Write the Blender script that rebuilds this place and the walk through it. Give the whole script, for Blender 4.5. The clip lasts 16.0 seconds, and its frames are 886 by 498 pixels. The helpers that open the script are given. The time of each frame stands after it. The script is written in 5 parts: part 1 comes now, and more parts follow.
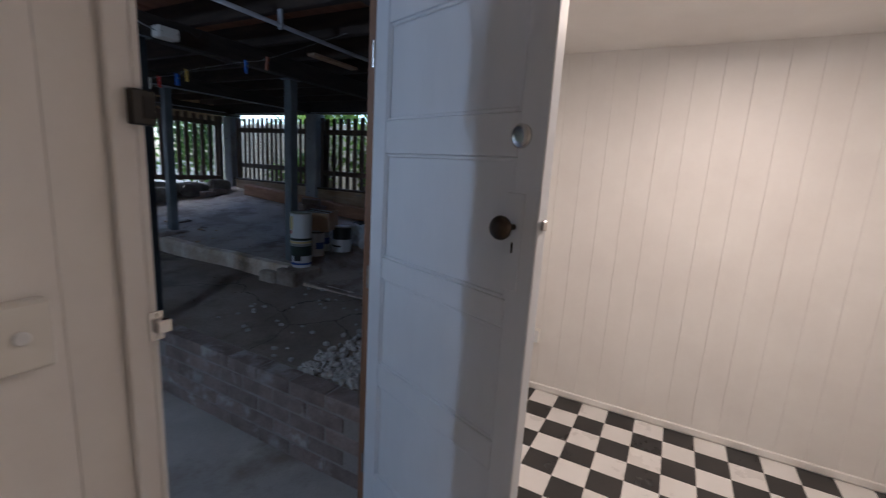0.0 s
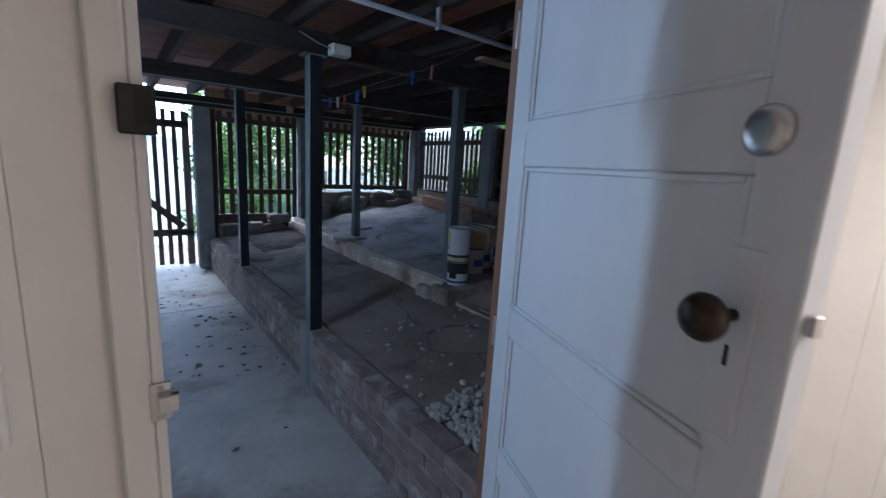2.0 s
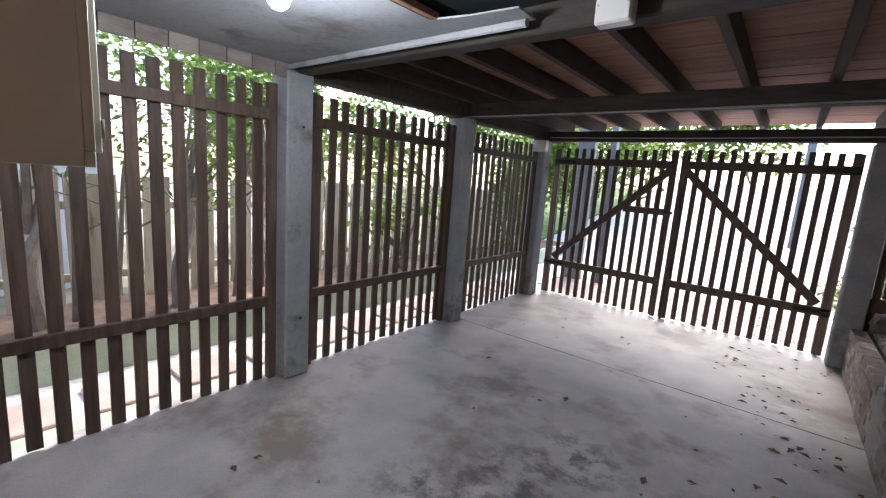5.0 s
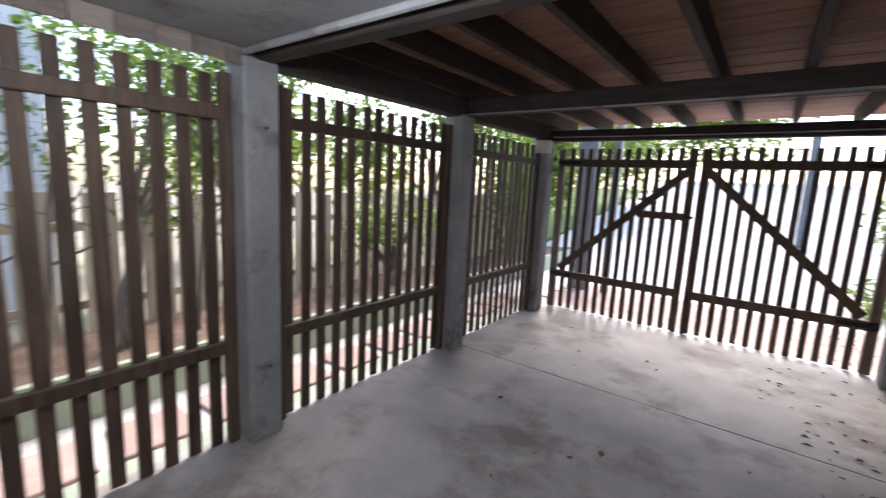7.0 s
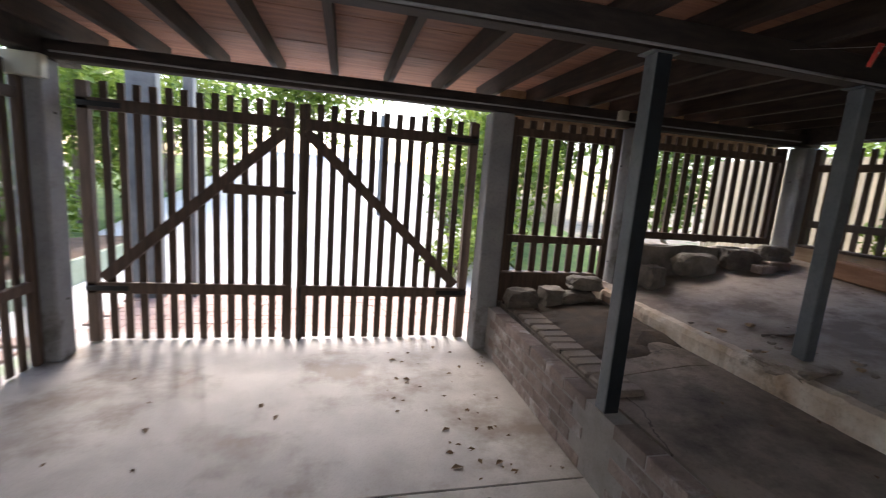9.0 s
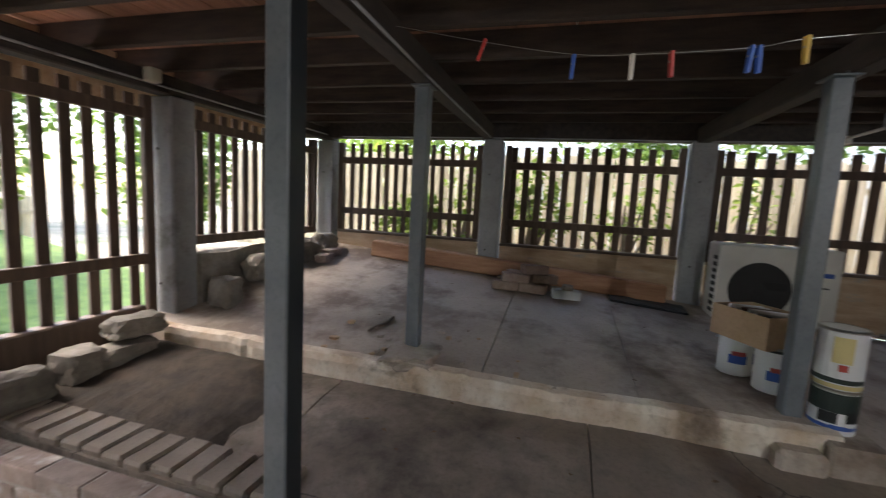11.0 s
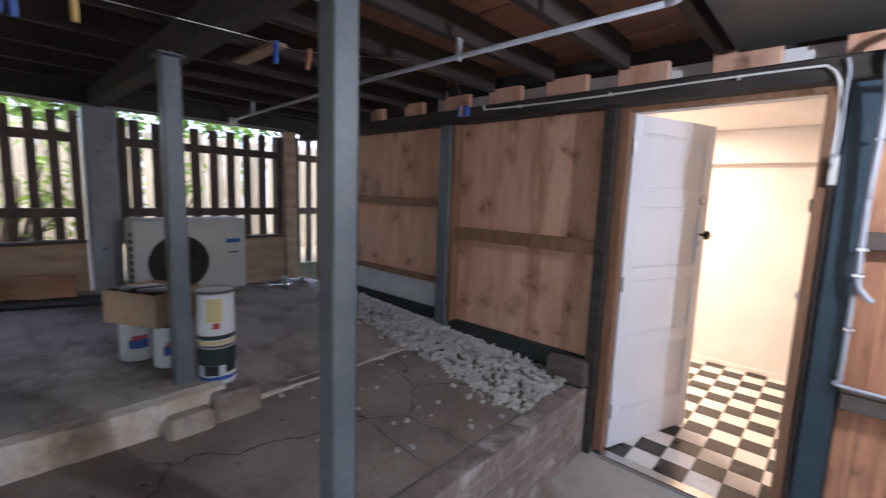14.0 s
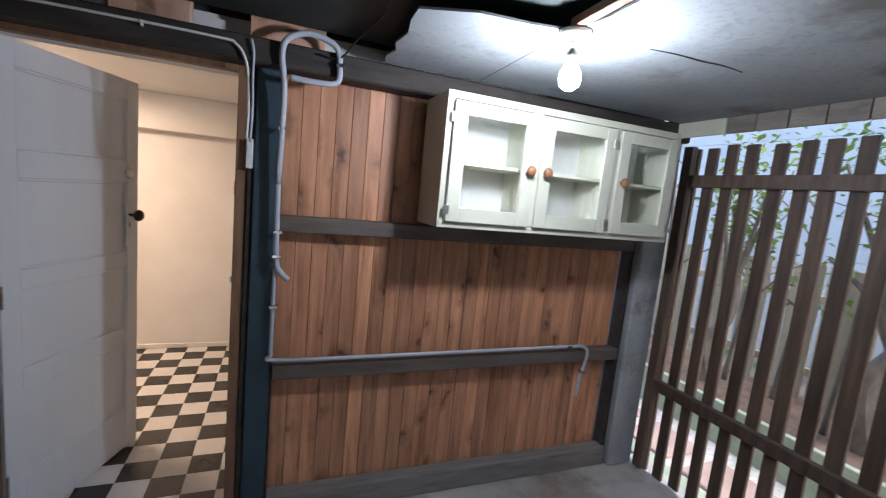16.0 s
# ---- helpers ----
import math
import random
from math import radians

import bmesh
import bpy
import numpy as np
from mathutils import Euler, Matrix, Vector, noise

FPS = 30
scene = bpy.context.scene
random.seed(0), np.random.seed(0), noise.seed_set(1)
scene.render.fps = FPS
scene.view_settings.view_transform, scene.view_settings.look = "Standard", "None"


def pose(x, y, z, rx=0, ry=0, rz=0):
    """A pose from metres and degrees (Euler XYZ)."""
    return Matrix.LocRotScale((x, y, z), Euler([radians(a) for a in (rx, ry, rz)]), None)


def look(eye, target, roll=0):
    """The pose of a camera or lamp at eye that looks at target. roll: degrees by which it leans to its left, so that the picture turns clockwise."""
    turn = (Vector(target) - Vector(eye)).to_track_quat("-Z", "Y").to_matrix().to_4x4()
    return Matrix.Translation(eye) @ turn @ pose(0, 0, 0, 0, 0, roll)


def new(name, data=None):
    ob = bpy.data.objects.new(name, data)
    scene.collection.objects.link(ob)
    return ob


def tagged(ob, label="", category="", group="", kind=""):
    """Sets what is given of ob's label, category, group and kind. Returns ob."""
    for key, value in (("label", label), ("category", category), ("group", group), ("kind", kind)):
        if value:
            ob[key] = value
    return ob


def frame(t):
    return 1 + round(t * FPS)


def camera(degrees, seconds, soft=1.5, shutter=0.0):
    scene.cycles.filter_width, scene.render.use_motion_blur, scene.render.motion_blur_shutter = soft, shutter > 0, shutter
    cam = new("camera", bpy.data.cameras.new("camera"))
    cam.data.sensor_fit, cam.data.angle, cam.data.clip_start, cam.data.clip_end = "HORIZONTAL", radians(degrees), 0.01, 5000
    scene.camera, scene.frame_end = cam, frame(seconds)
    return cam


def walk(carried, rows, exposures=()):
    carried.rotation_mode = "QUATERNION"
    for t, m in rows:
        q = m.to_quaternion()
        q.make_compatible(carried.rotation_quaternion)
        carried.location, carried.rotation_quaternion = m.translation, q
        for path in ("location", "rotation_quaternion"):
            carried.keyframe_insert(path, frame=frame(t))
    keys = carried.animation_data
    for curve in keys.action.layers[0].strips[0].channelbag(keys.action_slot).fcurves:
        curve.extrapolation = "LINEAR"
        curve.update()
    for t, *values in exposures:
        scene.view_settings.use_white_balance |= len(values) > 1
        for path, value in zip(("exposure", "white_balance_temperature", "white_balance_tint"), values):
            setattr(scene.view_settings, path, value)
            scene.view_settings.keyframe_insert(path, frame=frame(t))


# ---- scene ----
# the walk: seconds, eye, target, lean
cam = camera(92.2, 16.0, 1.1, 0.3)
PATH = [
    (0, (-0.484, -1.035, 1.508), (1.249, -0.11, 1.136), 3.5),
    (0.5, (-0.572, -1.093, 1.53), (0.945, 0.158, 1.162), 1.1),
    (1, (-0.442, -1.148, 1.531), (0.957, 0.232, 1.161), 2.0),
    (1.5, (-0.257, -1.05, 1.515), (1.068, 0.399, 1.137), 2.3),
    (2, (-0.06, -0.864, 1.533), (1.144, 0.688, 1.157), 3.3),
    (2.5, (0.115, -0.725, 1.541), (1.036, 1.013, 1.181), 3.9),
    (3, (0.244, -0.576, 1.542), (0.919, 1.273, 1.192), 3.8),
    (3.5, (0.289, -0.382, 1.545), (0.678, 1.55, 1.202), 4.0),
    (4, (0.317, -0.234, 1.544), (0.123, 1.725, 1.187), 4.1),
    (4.5, (0.36, -0.02, 1.53), (-0.614, 1.697, 1.208), 3.8),
    (4.7, (0.335, 0.035, 1.532), (-0.838, 1.616, 1.203), 4.3),
    (6.8, (-0.091, 0.366, 1.553), (-1.406, 1.839, 1.231), 4.0),
    (7, (-0.157, 0.5, 1.563), (-1.347, 2.078, 1.257), 2.8),
    (7.5, (-0.256, 0.809, 1.586), (-1.009, 2.635, 1.275), 2.6),
    (8, (-0.387, 1.215, 1.564), (-0.642, 3.173, 1.242), 2.6),
    (8.2, (-0.416, 1.37, 1.557), (-0.54, 3.338, 1.222), 3.0),
    (10.3, (-0.318, 2.783, 1.499), (1.207, 4.051, 1.238), 4.2),
    (10.5, (-0.245, 2.85, 1.519), (1.415, 3.935, 1.262), 4.0),
    (11, (-0.143, 2.987, 1.541), (1.77, 3.52, 1.309), 3.0),
    (11.5, (-0.1, 3.002, 1.545), (1.882, 3.141, 1.315), 3.4),
    (12, (-0.077, 2.973, 1.551), (1.905, 2.825, 1.323), 3.1),
    (12.5, (-0.047, 2.892, 1.564), (1.871, 2.374, 1.335), 2.7),
    (13, (-0.045, 2.806, 1.566), (1.756, 1.968, 1.335), 2.3),
    (13.5, (-0.067, 2.683, 1.568), (1.585, 1.58, 1.327), 1.8),
    (14, (-0.117, 2.51, 1.583), (1.226, 1.051, 1.324), 2.0),
    (14.5, (-0.22, 2.321, 1.589), (0.623, 0.528, 1.314), 2.2),
    (15, (-0.278, 2.191, 1.591), (0.002, 0.229, 1.322), 4.1),
    (15.5, (-0.288, 2.101, 1.645), (-0.643, 0.152, 1.376), 4.9),
    (16, (-0.204, 2.051, 1.649), (-0.929, 0.204, 1.394), 5.7),
]
walk(cam, [(t, look(e, g, r)) for t, e, g, r in PATH],
     [(0, 1.5, 4950, 9), (1.5, 1.7, 4900, 9), (2.1, 2.15, 4650, 5), (2.8, 2.6, 5400, 12), (3.5, 2.8, 6100, 15), (4.5, 2.6, 6300, 15), (7, 2.25, 6500, 17), (8.2, 2.4, 6600, 18),
      (10.3, 2.2, 7000, 12), (11, 3.15, 6900, 12), (12, 3.85, 6500, 14), (13, 3.9, 6100, 16), (14, 3.35, 6000, 19), (14.5, 3.1, 5700, 16), (15, 2.45, 5600, 14), (16, 2.0, 6000, 13)])

# ---- light ----
world = bpy.data.worlds.new("overcast_sky")
scene.world = world
world.use_nodes = True
wn, wl = world.node_tree.nodes, world.node_tree.links
sky = wn.new("ShaderNodeTexSky")
sky.sky_type, sky.sun_disc = "NISHITA", False
sky.sun_elevation, sky.sun_rotation = radians(50), radians(-13)
sky.air_density, sky.dust_density = 1.0, 2.0
wl.new(sky.outputs[0], wn["Background"].inputs[0])
wn["Background"].inputs[1].default_value = 0.15
sun = new("sun", bpy.data.lights.new("sun", "SUN"))
sun.data.energy, sun.data.angle, sun.data.color = 1.3, radians(28), (1, 0.96, 0.9)
sun.matrix_world = look((-3, 15, 15), (0, 2, 0))
room_lamp = new("room_lamp", bpy.data.lights.new("room_lamp", "AREA"))
room_lamp.data.shape, room_lamp.data.size, room_lamp.data.energy, room_lamp.data.color = "DISK", 0.4, 7.2, (1.0, 0.66, 0.40)
room_lamp.matrix_world = pose(1.2, -1.3, 2.19)
bulb_lamp = new("bulb_lamp", bpy.data.lights.new("bulb_lamp", "POINT"))
bulb_lamp.data.energy, bulb_lamp.data.shadow_soft_size, bulb_lamp.data.color = 3.9, 0.04, (0.86, 0.93, 1.0)
bulb_lamp.location = (-1.05, 0.85, 2.015)


# ---- materials ----
def surf(name, dark, light, rough=0.75, scale=3.0, fine=60.0, bump=0.25, stretch=(1, 1, 1), vary=0.0, metal=0.0,
         spots=None, spot_scale=2.0, spot_at=0.6, cracks=0.0, crack_scale=0.8, knots=None, knot_scale=(9, 2.6), distance=0.004, fleck=0.6, knot_rare=0.45, knot_core=1.0, patches=()):
    """Colour between two tones by coarse and fine noise, with stains, darker patches, cracks or knots where asked."""
    m = bpy.data.materials.new(name)
    m.use_nodes = True
    n, l = m.node_tree.nodes, m.node_tree.links
    b = n["Principled BSDF"]
    tc, oi = n.new("ShaderNodeTexCoord"), n.new("ShaderNodeObjectInfo")
    shift = n.new("ShaderNodeVectorMath")
    shift.operation = "MULTIPLY_ADD"
    shift.inputs[1].default_value = stretch
    l.new(tc.outputs["Object"], shift.inputs[0])
    big = n.new("ShaderNodeMath")
    big.operation = "MULTIPLY"
    big.inputs[1].default_value = 57.0 if vary else 0.0
    l.new(oi.outputs["Random"], big.inputs[0])
    l.new(big.outputs[0], shift.inputs[2])

    def noise_tex(s, detail, rough_=0.6):
        t = n.new("ShaderNodeTexNoise")
        t.inputs["Scale"].default_value, t.inputs["Detail"].default_value, t.inputs["Roughness"].default_value = s, detail, rough_
        l.new(shift.outputs[0], t.inputs["Vector"])
        return t

    def mix(a, c, f, kind="MIX"):
        x = n.new("ShaderNodeMix")
        x.data_type, x.blend_type = "RGBA", kind
        for sock, v in ((x.inputs[6], a), (x.inputs[7], c), (x.inputs[0], f)):
            if isinstance(v, (tuple, list)):
                sock.default_value = (*v, 1)
            elif isinstance(v, float):
                sock.default_value = v
            else:
                l.new(v, sock)
        return x.outputs[2]

    def ramp(src, lo, hi, top=1.0):
        r = n.new("ShaderNodeMapRange")
        r.inputs["To Max"].default_value = top
        r.inputs["From Min"].default_value, r.inputs["From Max"].default_value = lo, hi
        l.new(src, r.inputs["Value"])
        return r.outputs[0]

    coarse, small = noise_tex(scale, 6), noise_tex(fine, 4, 0.7)
    col = mix(dark, light, ramp(coarse.outputs[0], 0.3, 0.7))
    col = mix(col, tuple(0.55 * a for a in dark), ramp(small.outputs[0], 0.5, 0.85, fleck))
    if spots:
        s = noise_tex(spot_scale, 8, 0.65)
        col = mix(col, spots, ramp(s.outputs[0], spot_at, spot_at + 0.13))
    for px, py, pr in patches:
        far = n.new("ShaderNodeVectorMath")
        far.operation = "DISTANCE"
        far.inputs[1].default_value = (px, py, 0)
        l.new(tc.outputs["Object"], far.inputs[0])
        blot = n.new("ShaderNodeMath")
        blot.operation = "MULTIPLY"
        l.new(ramp(far.outputs["Value"], pr, 0.3 * pr), blot.inputs[0])
        l.new(ramp(noise_tex(7.0, 6, 0.7).outputs[0], 0.46, 0.6, 0.85), blot.inputs[1])
        col = mix(col, tuple(0.22 * a for a in dark), blot.outputs[0])
    height = small.outputs[0]
    if cracks:
        v = n.new("ShaderNodeTexVoronoi")
        v.feature = "DISTANCE_TO_EDGE"
        v.inputs["Scale"].default_value = crack_scale
        d = n.new("ShaderNodeVectorMath")
        d.operation = "MULTIPLY_ADD"
        d.inputs[1].default_value = (0.35, 0.35, 0.35)
        l.new(noise_tex(2.2, 5).outputs["Color"], d.inputs[0])
        l.new(shift.outputs[0], d.inputs[2])
        l.new(d.outputs[0], v.inputs["Vector"])
        edge = ramp(v.outputs["Distance"], cracks, 0.0)
        col = mix(col, tuple(0.2 * a for a in dark), edge)
    if knots:
        sep, com = n.new("ShaderNodeSeparateXYZ"), n.new("ShaderNodeCombineXYZ")
        ks = n.new("ShaderNodeVectorMath")
        ks.operation = "MULTIPLY_ADD"
        wob = n.new("ShaderNodeVectorMath")
        wob.operation = "MULTIPLY_ADD"
        wob.inputs[1].default_value = (1.1, 1.1, 1.1)
        rag = n.new("ShaderNodeTexNoise")
        rag.inputs["Scale"].default_value, rag.inputs["Detail"].default_value = 6.0, 5
        ro = n.new("ShaderNodeVectorMath")
        l.new(tc.outputs["Object"], ro.inputs[0])
        l.new(big.outputs[0], ro.inputs[1])
        l.new(ro.outputs[0], rag.inputs["Vector"])
        l.new(rag.outputs["Color"], wob.inputs[0])
        l.new(tc.outputs["Object"], sep.inputs[0])
        l.new(sep.outputs[0], com.inputs[0])
        l.new(sep.outputs[2], com.inputs[1])
        l.new(com.outputs[0], ks.inputs[0])
        ks.inputs[1].default_value = (*knot_scale, 1)
        l.new(big.outputs[0], ks.inputs[2])
        l.new(ks.outputs[0], wob.inputs[2])
        k = n.new("ShaderNodeTexVoronoi")
        k.voronoi_dimensions = "2D"
        k.inputs["Scale"].default_value = 1.0
        l.new(wob.outputs[0], k.inputs["Vector"])
        sel, pick = n.new("ShaderNodeSeparateColor"), n.new("ShaderNodeMath")
        l.new(k.outputs["Color"], sel.inputs[0])
        pick.operation = "GREATER_THAN"
        pick.inputs[1].default_value = knot_rare
        l.new(sel.outputs[0], pick.inputs[0])
        ragged = n.new("ShaderNodeMath")
        ragged.operation = "MULTIPLY_ADD"
        ragged.inputs[1].default_value = 0.5
        tear = n.new("ShaderNodeTexNoise")
        tear.inputs["Scale"].default_value, tear.inputs["Detail"].default_value = 22.0, 4
        l.new(ro.outputs[0], tear.inputs["Vector"])
        shy = n.new("ShaderNodeMath")
        shy.operation = "SUBTRACT"
        shy.inputs[1].default_value = 0.46
        l.new(tear.outputs[0], shy.inputs[0])
        l.new(shy.outputs[0], ragged.inputs[0])
        l.new(k.outputs["Distance"], ragged.inputs[2])
        near = ragged.outputs[0]

        def chosen(f):
            q = n.new("ShaderNodeMath")
            q.operation = "MULTIPLY"
            l.new(f, q.inputs[0])
            l.new(pick.outputs[0], q.inputs[1])
            return q.outputs[0]
        col = mix(col, tuple(0.45 * a + 0.4 * b for a, b in zip(dark, knots)), chosen(ramp(near, 0.40 * knot_core, 0.02, 0.75)))
        col = mix(col, knots, chosen(ramp(near, 0.12 * knot_core, 0.01, 0.7)))
    if vary:
        hs = n.new("ShaderNodeHueSaturation")
        vr = n.new("ShaderNodeMapRange")
        vr.inputs["To Min"].default_value, vr.inputs["To Max"].default_value = 1 - vary, 1 + vary
        l.new(oi.outputs["Random"], vr.inputs["Value"])
        l.new(vr.outputs[0], hs.inputs["Value"])
        l.new(col, hs.inputs["Color"])
        col = hs.outputs[0]
    l.new(col, b.inputs["Base Color"])
    rr = n.new("ShaderNodeMapRange")
    rr.inputs["To Min"].default_value, rr.inputs["To Max"].default_value = max(0.03, rough - 0.12), min(1, rough + 0.12)
    l.new(coarse.outputs[0], rr.inputs["Value"])
    l.new(rr.outputs[0], b.inputs["Roughness"])
    b.inputs["Metallic"].default_value = metal
    if bump:
        bp = n.new("ShaderNodeBump")
        bp.inputs["Strength"].default_value, bp.inputs["Distance"].default_value = bump, distance
        l.new(height, bp.inputs["Height"])
        l.new(bp.outputs[0], b.inputs["Normal"])
    return m


def plain(name, colour, rough=0.5, metal=0.0):
    m = bpy.data.materials.new(name)
    m.use_nodes = True
    b = m.node_tree.nodes["Principled BSDF"]
    b.inputs["Base Color"].default_value, b.inputs["Roughness"].default_value, b.inputs["Metallic"].default_value = (*colour, 1), rough, metal
    return m


def glass_mat(name):
    m = bpy.data.materials.new(name)
    m.use_nodes = True
    b = m.node_tree.nodes["Principled BSDF"]
    b.inputs["Base Color"].default_value = (0.95, 0.97, 0.96, 1)
    b.inputs["Roughness"].default_value, b.inputs["Transmission Weight"].default_value, b.inputs["IOR"].default_value = 0.02, 1.0, 1.45
    return m


def glow(name, colour, strength):
    m = plain(name, colour)
    b = m.node_tree.nodes["Principled BSDF"]
    b.inputs["Emission Color"].default_value, b.inputs["Emission Strength"].default_value = (*colour, 1), strength
    return m


M_SLAB = surf("carport_concrete", (0.34, 0.32, 0.295), (0.53, 0.50, 0.465), 0.52, 2.2, 90, 0.25, spots=(0.235, 0.195, 0.16), spot_scale=1.3, spot_at=0.50, patches=((-0.62, 1.95, 0.42), (-0.42, 2.35, 0.38), (-0.85, 1.5, 0.4), (-0.2, 1.2, 0.3)))
# the patches from y 4.5 to 5.4 darken the far end by the stones
M_TERRACE = surf("dirty_concrete", (0.17, 0.135, 0.108), (0.33, 0.275, 0.23), 0.78, 2.0, 45, 0.6, spots=(0.065, 0.052, 0.042), spot_scale=0.9, spot_at=0.55, cracks=0.0035, crack_scale=0.6, patches=((1.75, 2.25, 0.6), (1.65, 2.8, 0.6), (1.35, 5.1, 0.9), (1.75, 4.5, 0.9), (1.4, 5.4, 0.8)))
M_UPPER = surf("dusty_concrete", (0.30, 0.25, 0.207), (0.51, 0.435, 0.37), 0.62, 1.7, 45, 0.5, spots=(0.19, 0.145, 0.115), spot_scale=1.9, spot_at=0.48, patches=((2.35, 4.15, 0.45), (2.4, 2.1, 0.35)))
M_RISER = surf("flaking_whitewash", (0.50, 0.36, 0.24), (0.82, 0.77, 0.69), 0.85, 4.5, 40, 0.6, spots=(0.22, 0.17, 0.125), spot_scale=3.2, spot_at=0.57)
M_BRICK = surf("old_brick", (0.17, 0.125, 0.108), (0.31, 0.25, 0.225), 0.9, 9, 70, 0.6, vary=0.22, spots=(0.44, 0.41, 0.39), spot_scale=5, spot_at=0.54)
M_LOOSE = surf("dusty_brick", (0.24, 0.165, 0.135), (0.40, 0.30, 0.255), 0.9, 9, 70, 0.6, vary=0.2)
M_MORTAR = surf("mortar", (0.24, 0.22, 0.20), (0.34, 0.31, 0.29), 0.95, 8, 90, 0.6)
M_STEEL = surf("blue_grey_painted_steel", (0.095, 0.115, 0.132), (0.165, 0.185, 0.20), 0.45, 5, 50, 0.12, spots=(0.10, 0.085, 0.075), spot_scale=5, spot_at=0.67)
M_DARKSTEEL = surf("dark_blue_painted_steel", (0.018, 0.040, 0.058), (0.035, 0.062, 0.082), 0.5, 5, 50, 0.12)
M_BLUEBLACK = surf("blue_black_face", (0.010, 0.015, 0.020), (0.024, 0.032, 0.038), 0.45, 5, 50, 0.1)
M_CONCPOST = surf("painted_concrete_post", (0.25, 0.26, 0.275), (0.37, 0.38, 0.385), 0.75, 3.5, 45, 0.35, spots=(0.12, 0.11, 0.098), spot_scale=2.6, spot_at=0.57)
M_BATTEN = surf("dark_stained_batten", (0.050, 0.031, 0.022), (0.145, 0.095, 0.066), 0.6, 3, 40, 0.35, stretch=(9, 9, 1), vary=0.2)
M_BEAM = surf("old_dark_beam", (0.016, 0.013, 0.012), (0.062, 0.048, 0.040), 0.75, 3, 50, 0.4, stretch=(1.5, 8, 8))
M_JOIST = surf("old_joist", (0.018, 0.013, 0.011), (0.070, 0.050, 0.038), 0.8, 3, 50, 0.4, stretch=(8, 1.2, 8))
M_BOARDS = surf("underfloor_boards", (0.18, 0.082, 0.048), (0.35, 0.175, 0.105), 0.75, 2.5, 40, 0.4, stretch=(1, 8, 8), spots=(0.09, 0.05, 0.035), spot_scale=2, spot_at=0.6)
M_PLY = surf("knotty_plywood", (0.56, 0.30, 0.19), (0.75, 0.48, 0.34), 0.65, 1.3, 30, 0.15, stretch=(6, 6, 0.9), knots=(0.17, 0.07, 0.04), knot_scale=(4.6, 4.6), knot_rare=0.6, knot_core=1.3, spots=(0.44, 0.21, 0.13), spot_scale=1.0, spot_at=0.54)
M_PINE = surf("stained_pine_board", (0.38, 0.155, 0.078), (0.68, 0.34, 0.185), 0.5, 1.8, 45, 0.2, stretch=(14, 14, 1.0), vary=0.24, knots=(0.04, 0.014, 0.009), knot_scale=(7.5, 3.8), knot_rare=0.58, knot_core=1.15, spots=(0.27, 0.10, 0.048), spot_scale=1.2, spot_at=0.55)
M_PINE_RAIL = surf("grey_hardwood_rail", (0.085, 0.062, 0.05), (0.15, 0.12, 0.10), 0.65, 3, 50, 0.3, stretch=(1.2, 9, 9))
M_JAMB = surf("bare_timber_jamb", (0.17, 0.085, 0.045), (0.30, 0.16, 0.085), 0.55, 3, 50, 0.2, stretch=(10, 10, 1))
M_WHITE = surf("white_wall_paint", (0.74, 0.72, 0.70), (0.82, 0.81, 0.79), 0.5, 2.5, 60, 0.06, fleck=0.05)
M_DOOR = surf("white_gloss_door_paint", (0.68, 0.715, 0.77), (0.76, 0.795, 0.85), 0.35, 3, 40, 0.05, stretch=(1, 1, 0.3), fleck=0.05)
M_CREAM = surf("cream_cabinet_paint", (0.50, 0.485, 0.39), (0.60, 0.585, 0.475), 0.35, 3, 50, 0.06, fleck=0.05)
M_SHEET = surf("water_stained_ceiling_sheet", (0.23, 0.24, 0.25), (0.37, 0.385, 0.395), 0.75, 1.4, 40, 0.15, spots=(0.185, 0.17, 0.155), spot_scale=2.6, spot_at=0.56)
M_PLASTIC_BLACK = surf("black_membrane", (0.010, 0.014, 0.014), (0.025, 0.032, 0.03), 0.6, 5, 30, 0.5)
M_BLOCK = surf("white_block_base", (0.44, 0.45, 0.45), (0.58, 0.59, 0.58), 0.8, 5, 60, 0.3, fleck=0.05)
M_TILE_W = surf("white_vinyl_tile", (0.70, 0.69, 0.68), (0.78, 0.77, 0.76), 0.3, 4, 50, 0.03, vary=0.03, fleck=0.05)
M_TILE_B = surf("black_vinyl_tile", (0.020, 0.020, 0.021), (0.035, 0.034, 0.034), 0.3, 4, 50, 0.03, vary=0.1)
M_CONDUIT = surf("grey_plastic_conduit", (0.40, 0.42, 0.47), (0.50, 0.52, 0.57), 0.45, 6, 80, 0.05, fleck=0.05)
M_WPLASTIC = plain("white_plastic", (0.72, 0.71, 0.67), 0.35)
M_BRONZE = surf("dark_bronze", (0.035, 0.028, 0.022), (0.08, 0.06, 0.045), 0.3, 9, 60, 0.1, metal=0.9)
M_CHROME = plain("brushed_chrome", (0.62, 0.62, 0.62), 0.25, 1.0)
M_BLACKMETAL = plain("black_metal", (0.02, 0.02, 0.02), 0.4, 0.3)
M_GLASS = glass_mat("clear_glass")
M_KNOB = surf("turned_wood_knob", (0.20, 0.09, 0.04), (0.34, 0.16, 0.08), 0.35, 9, 50, 0.1)
M_BULB = glow("lit_bulb", (0.88, 0.94, 1.0), 40.0)
M_ROOMGLOW = glow("lit_downlight", (1.0, 0.85, 0.7), 12.0)
M_STONE = surf("pale_rubble_stone", (0.13, 0.112, 0.093), (0.31, 0.275, 0.235), 0.9, 6, 40, 0.7, vary=0.25)
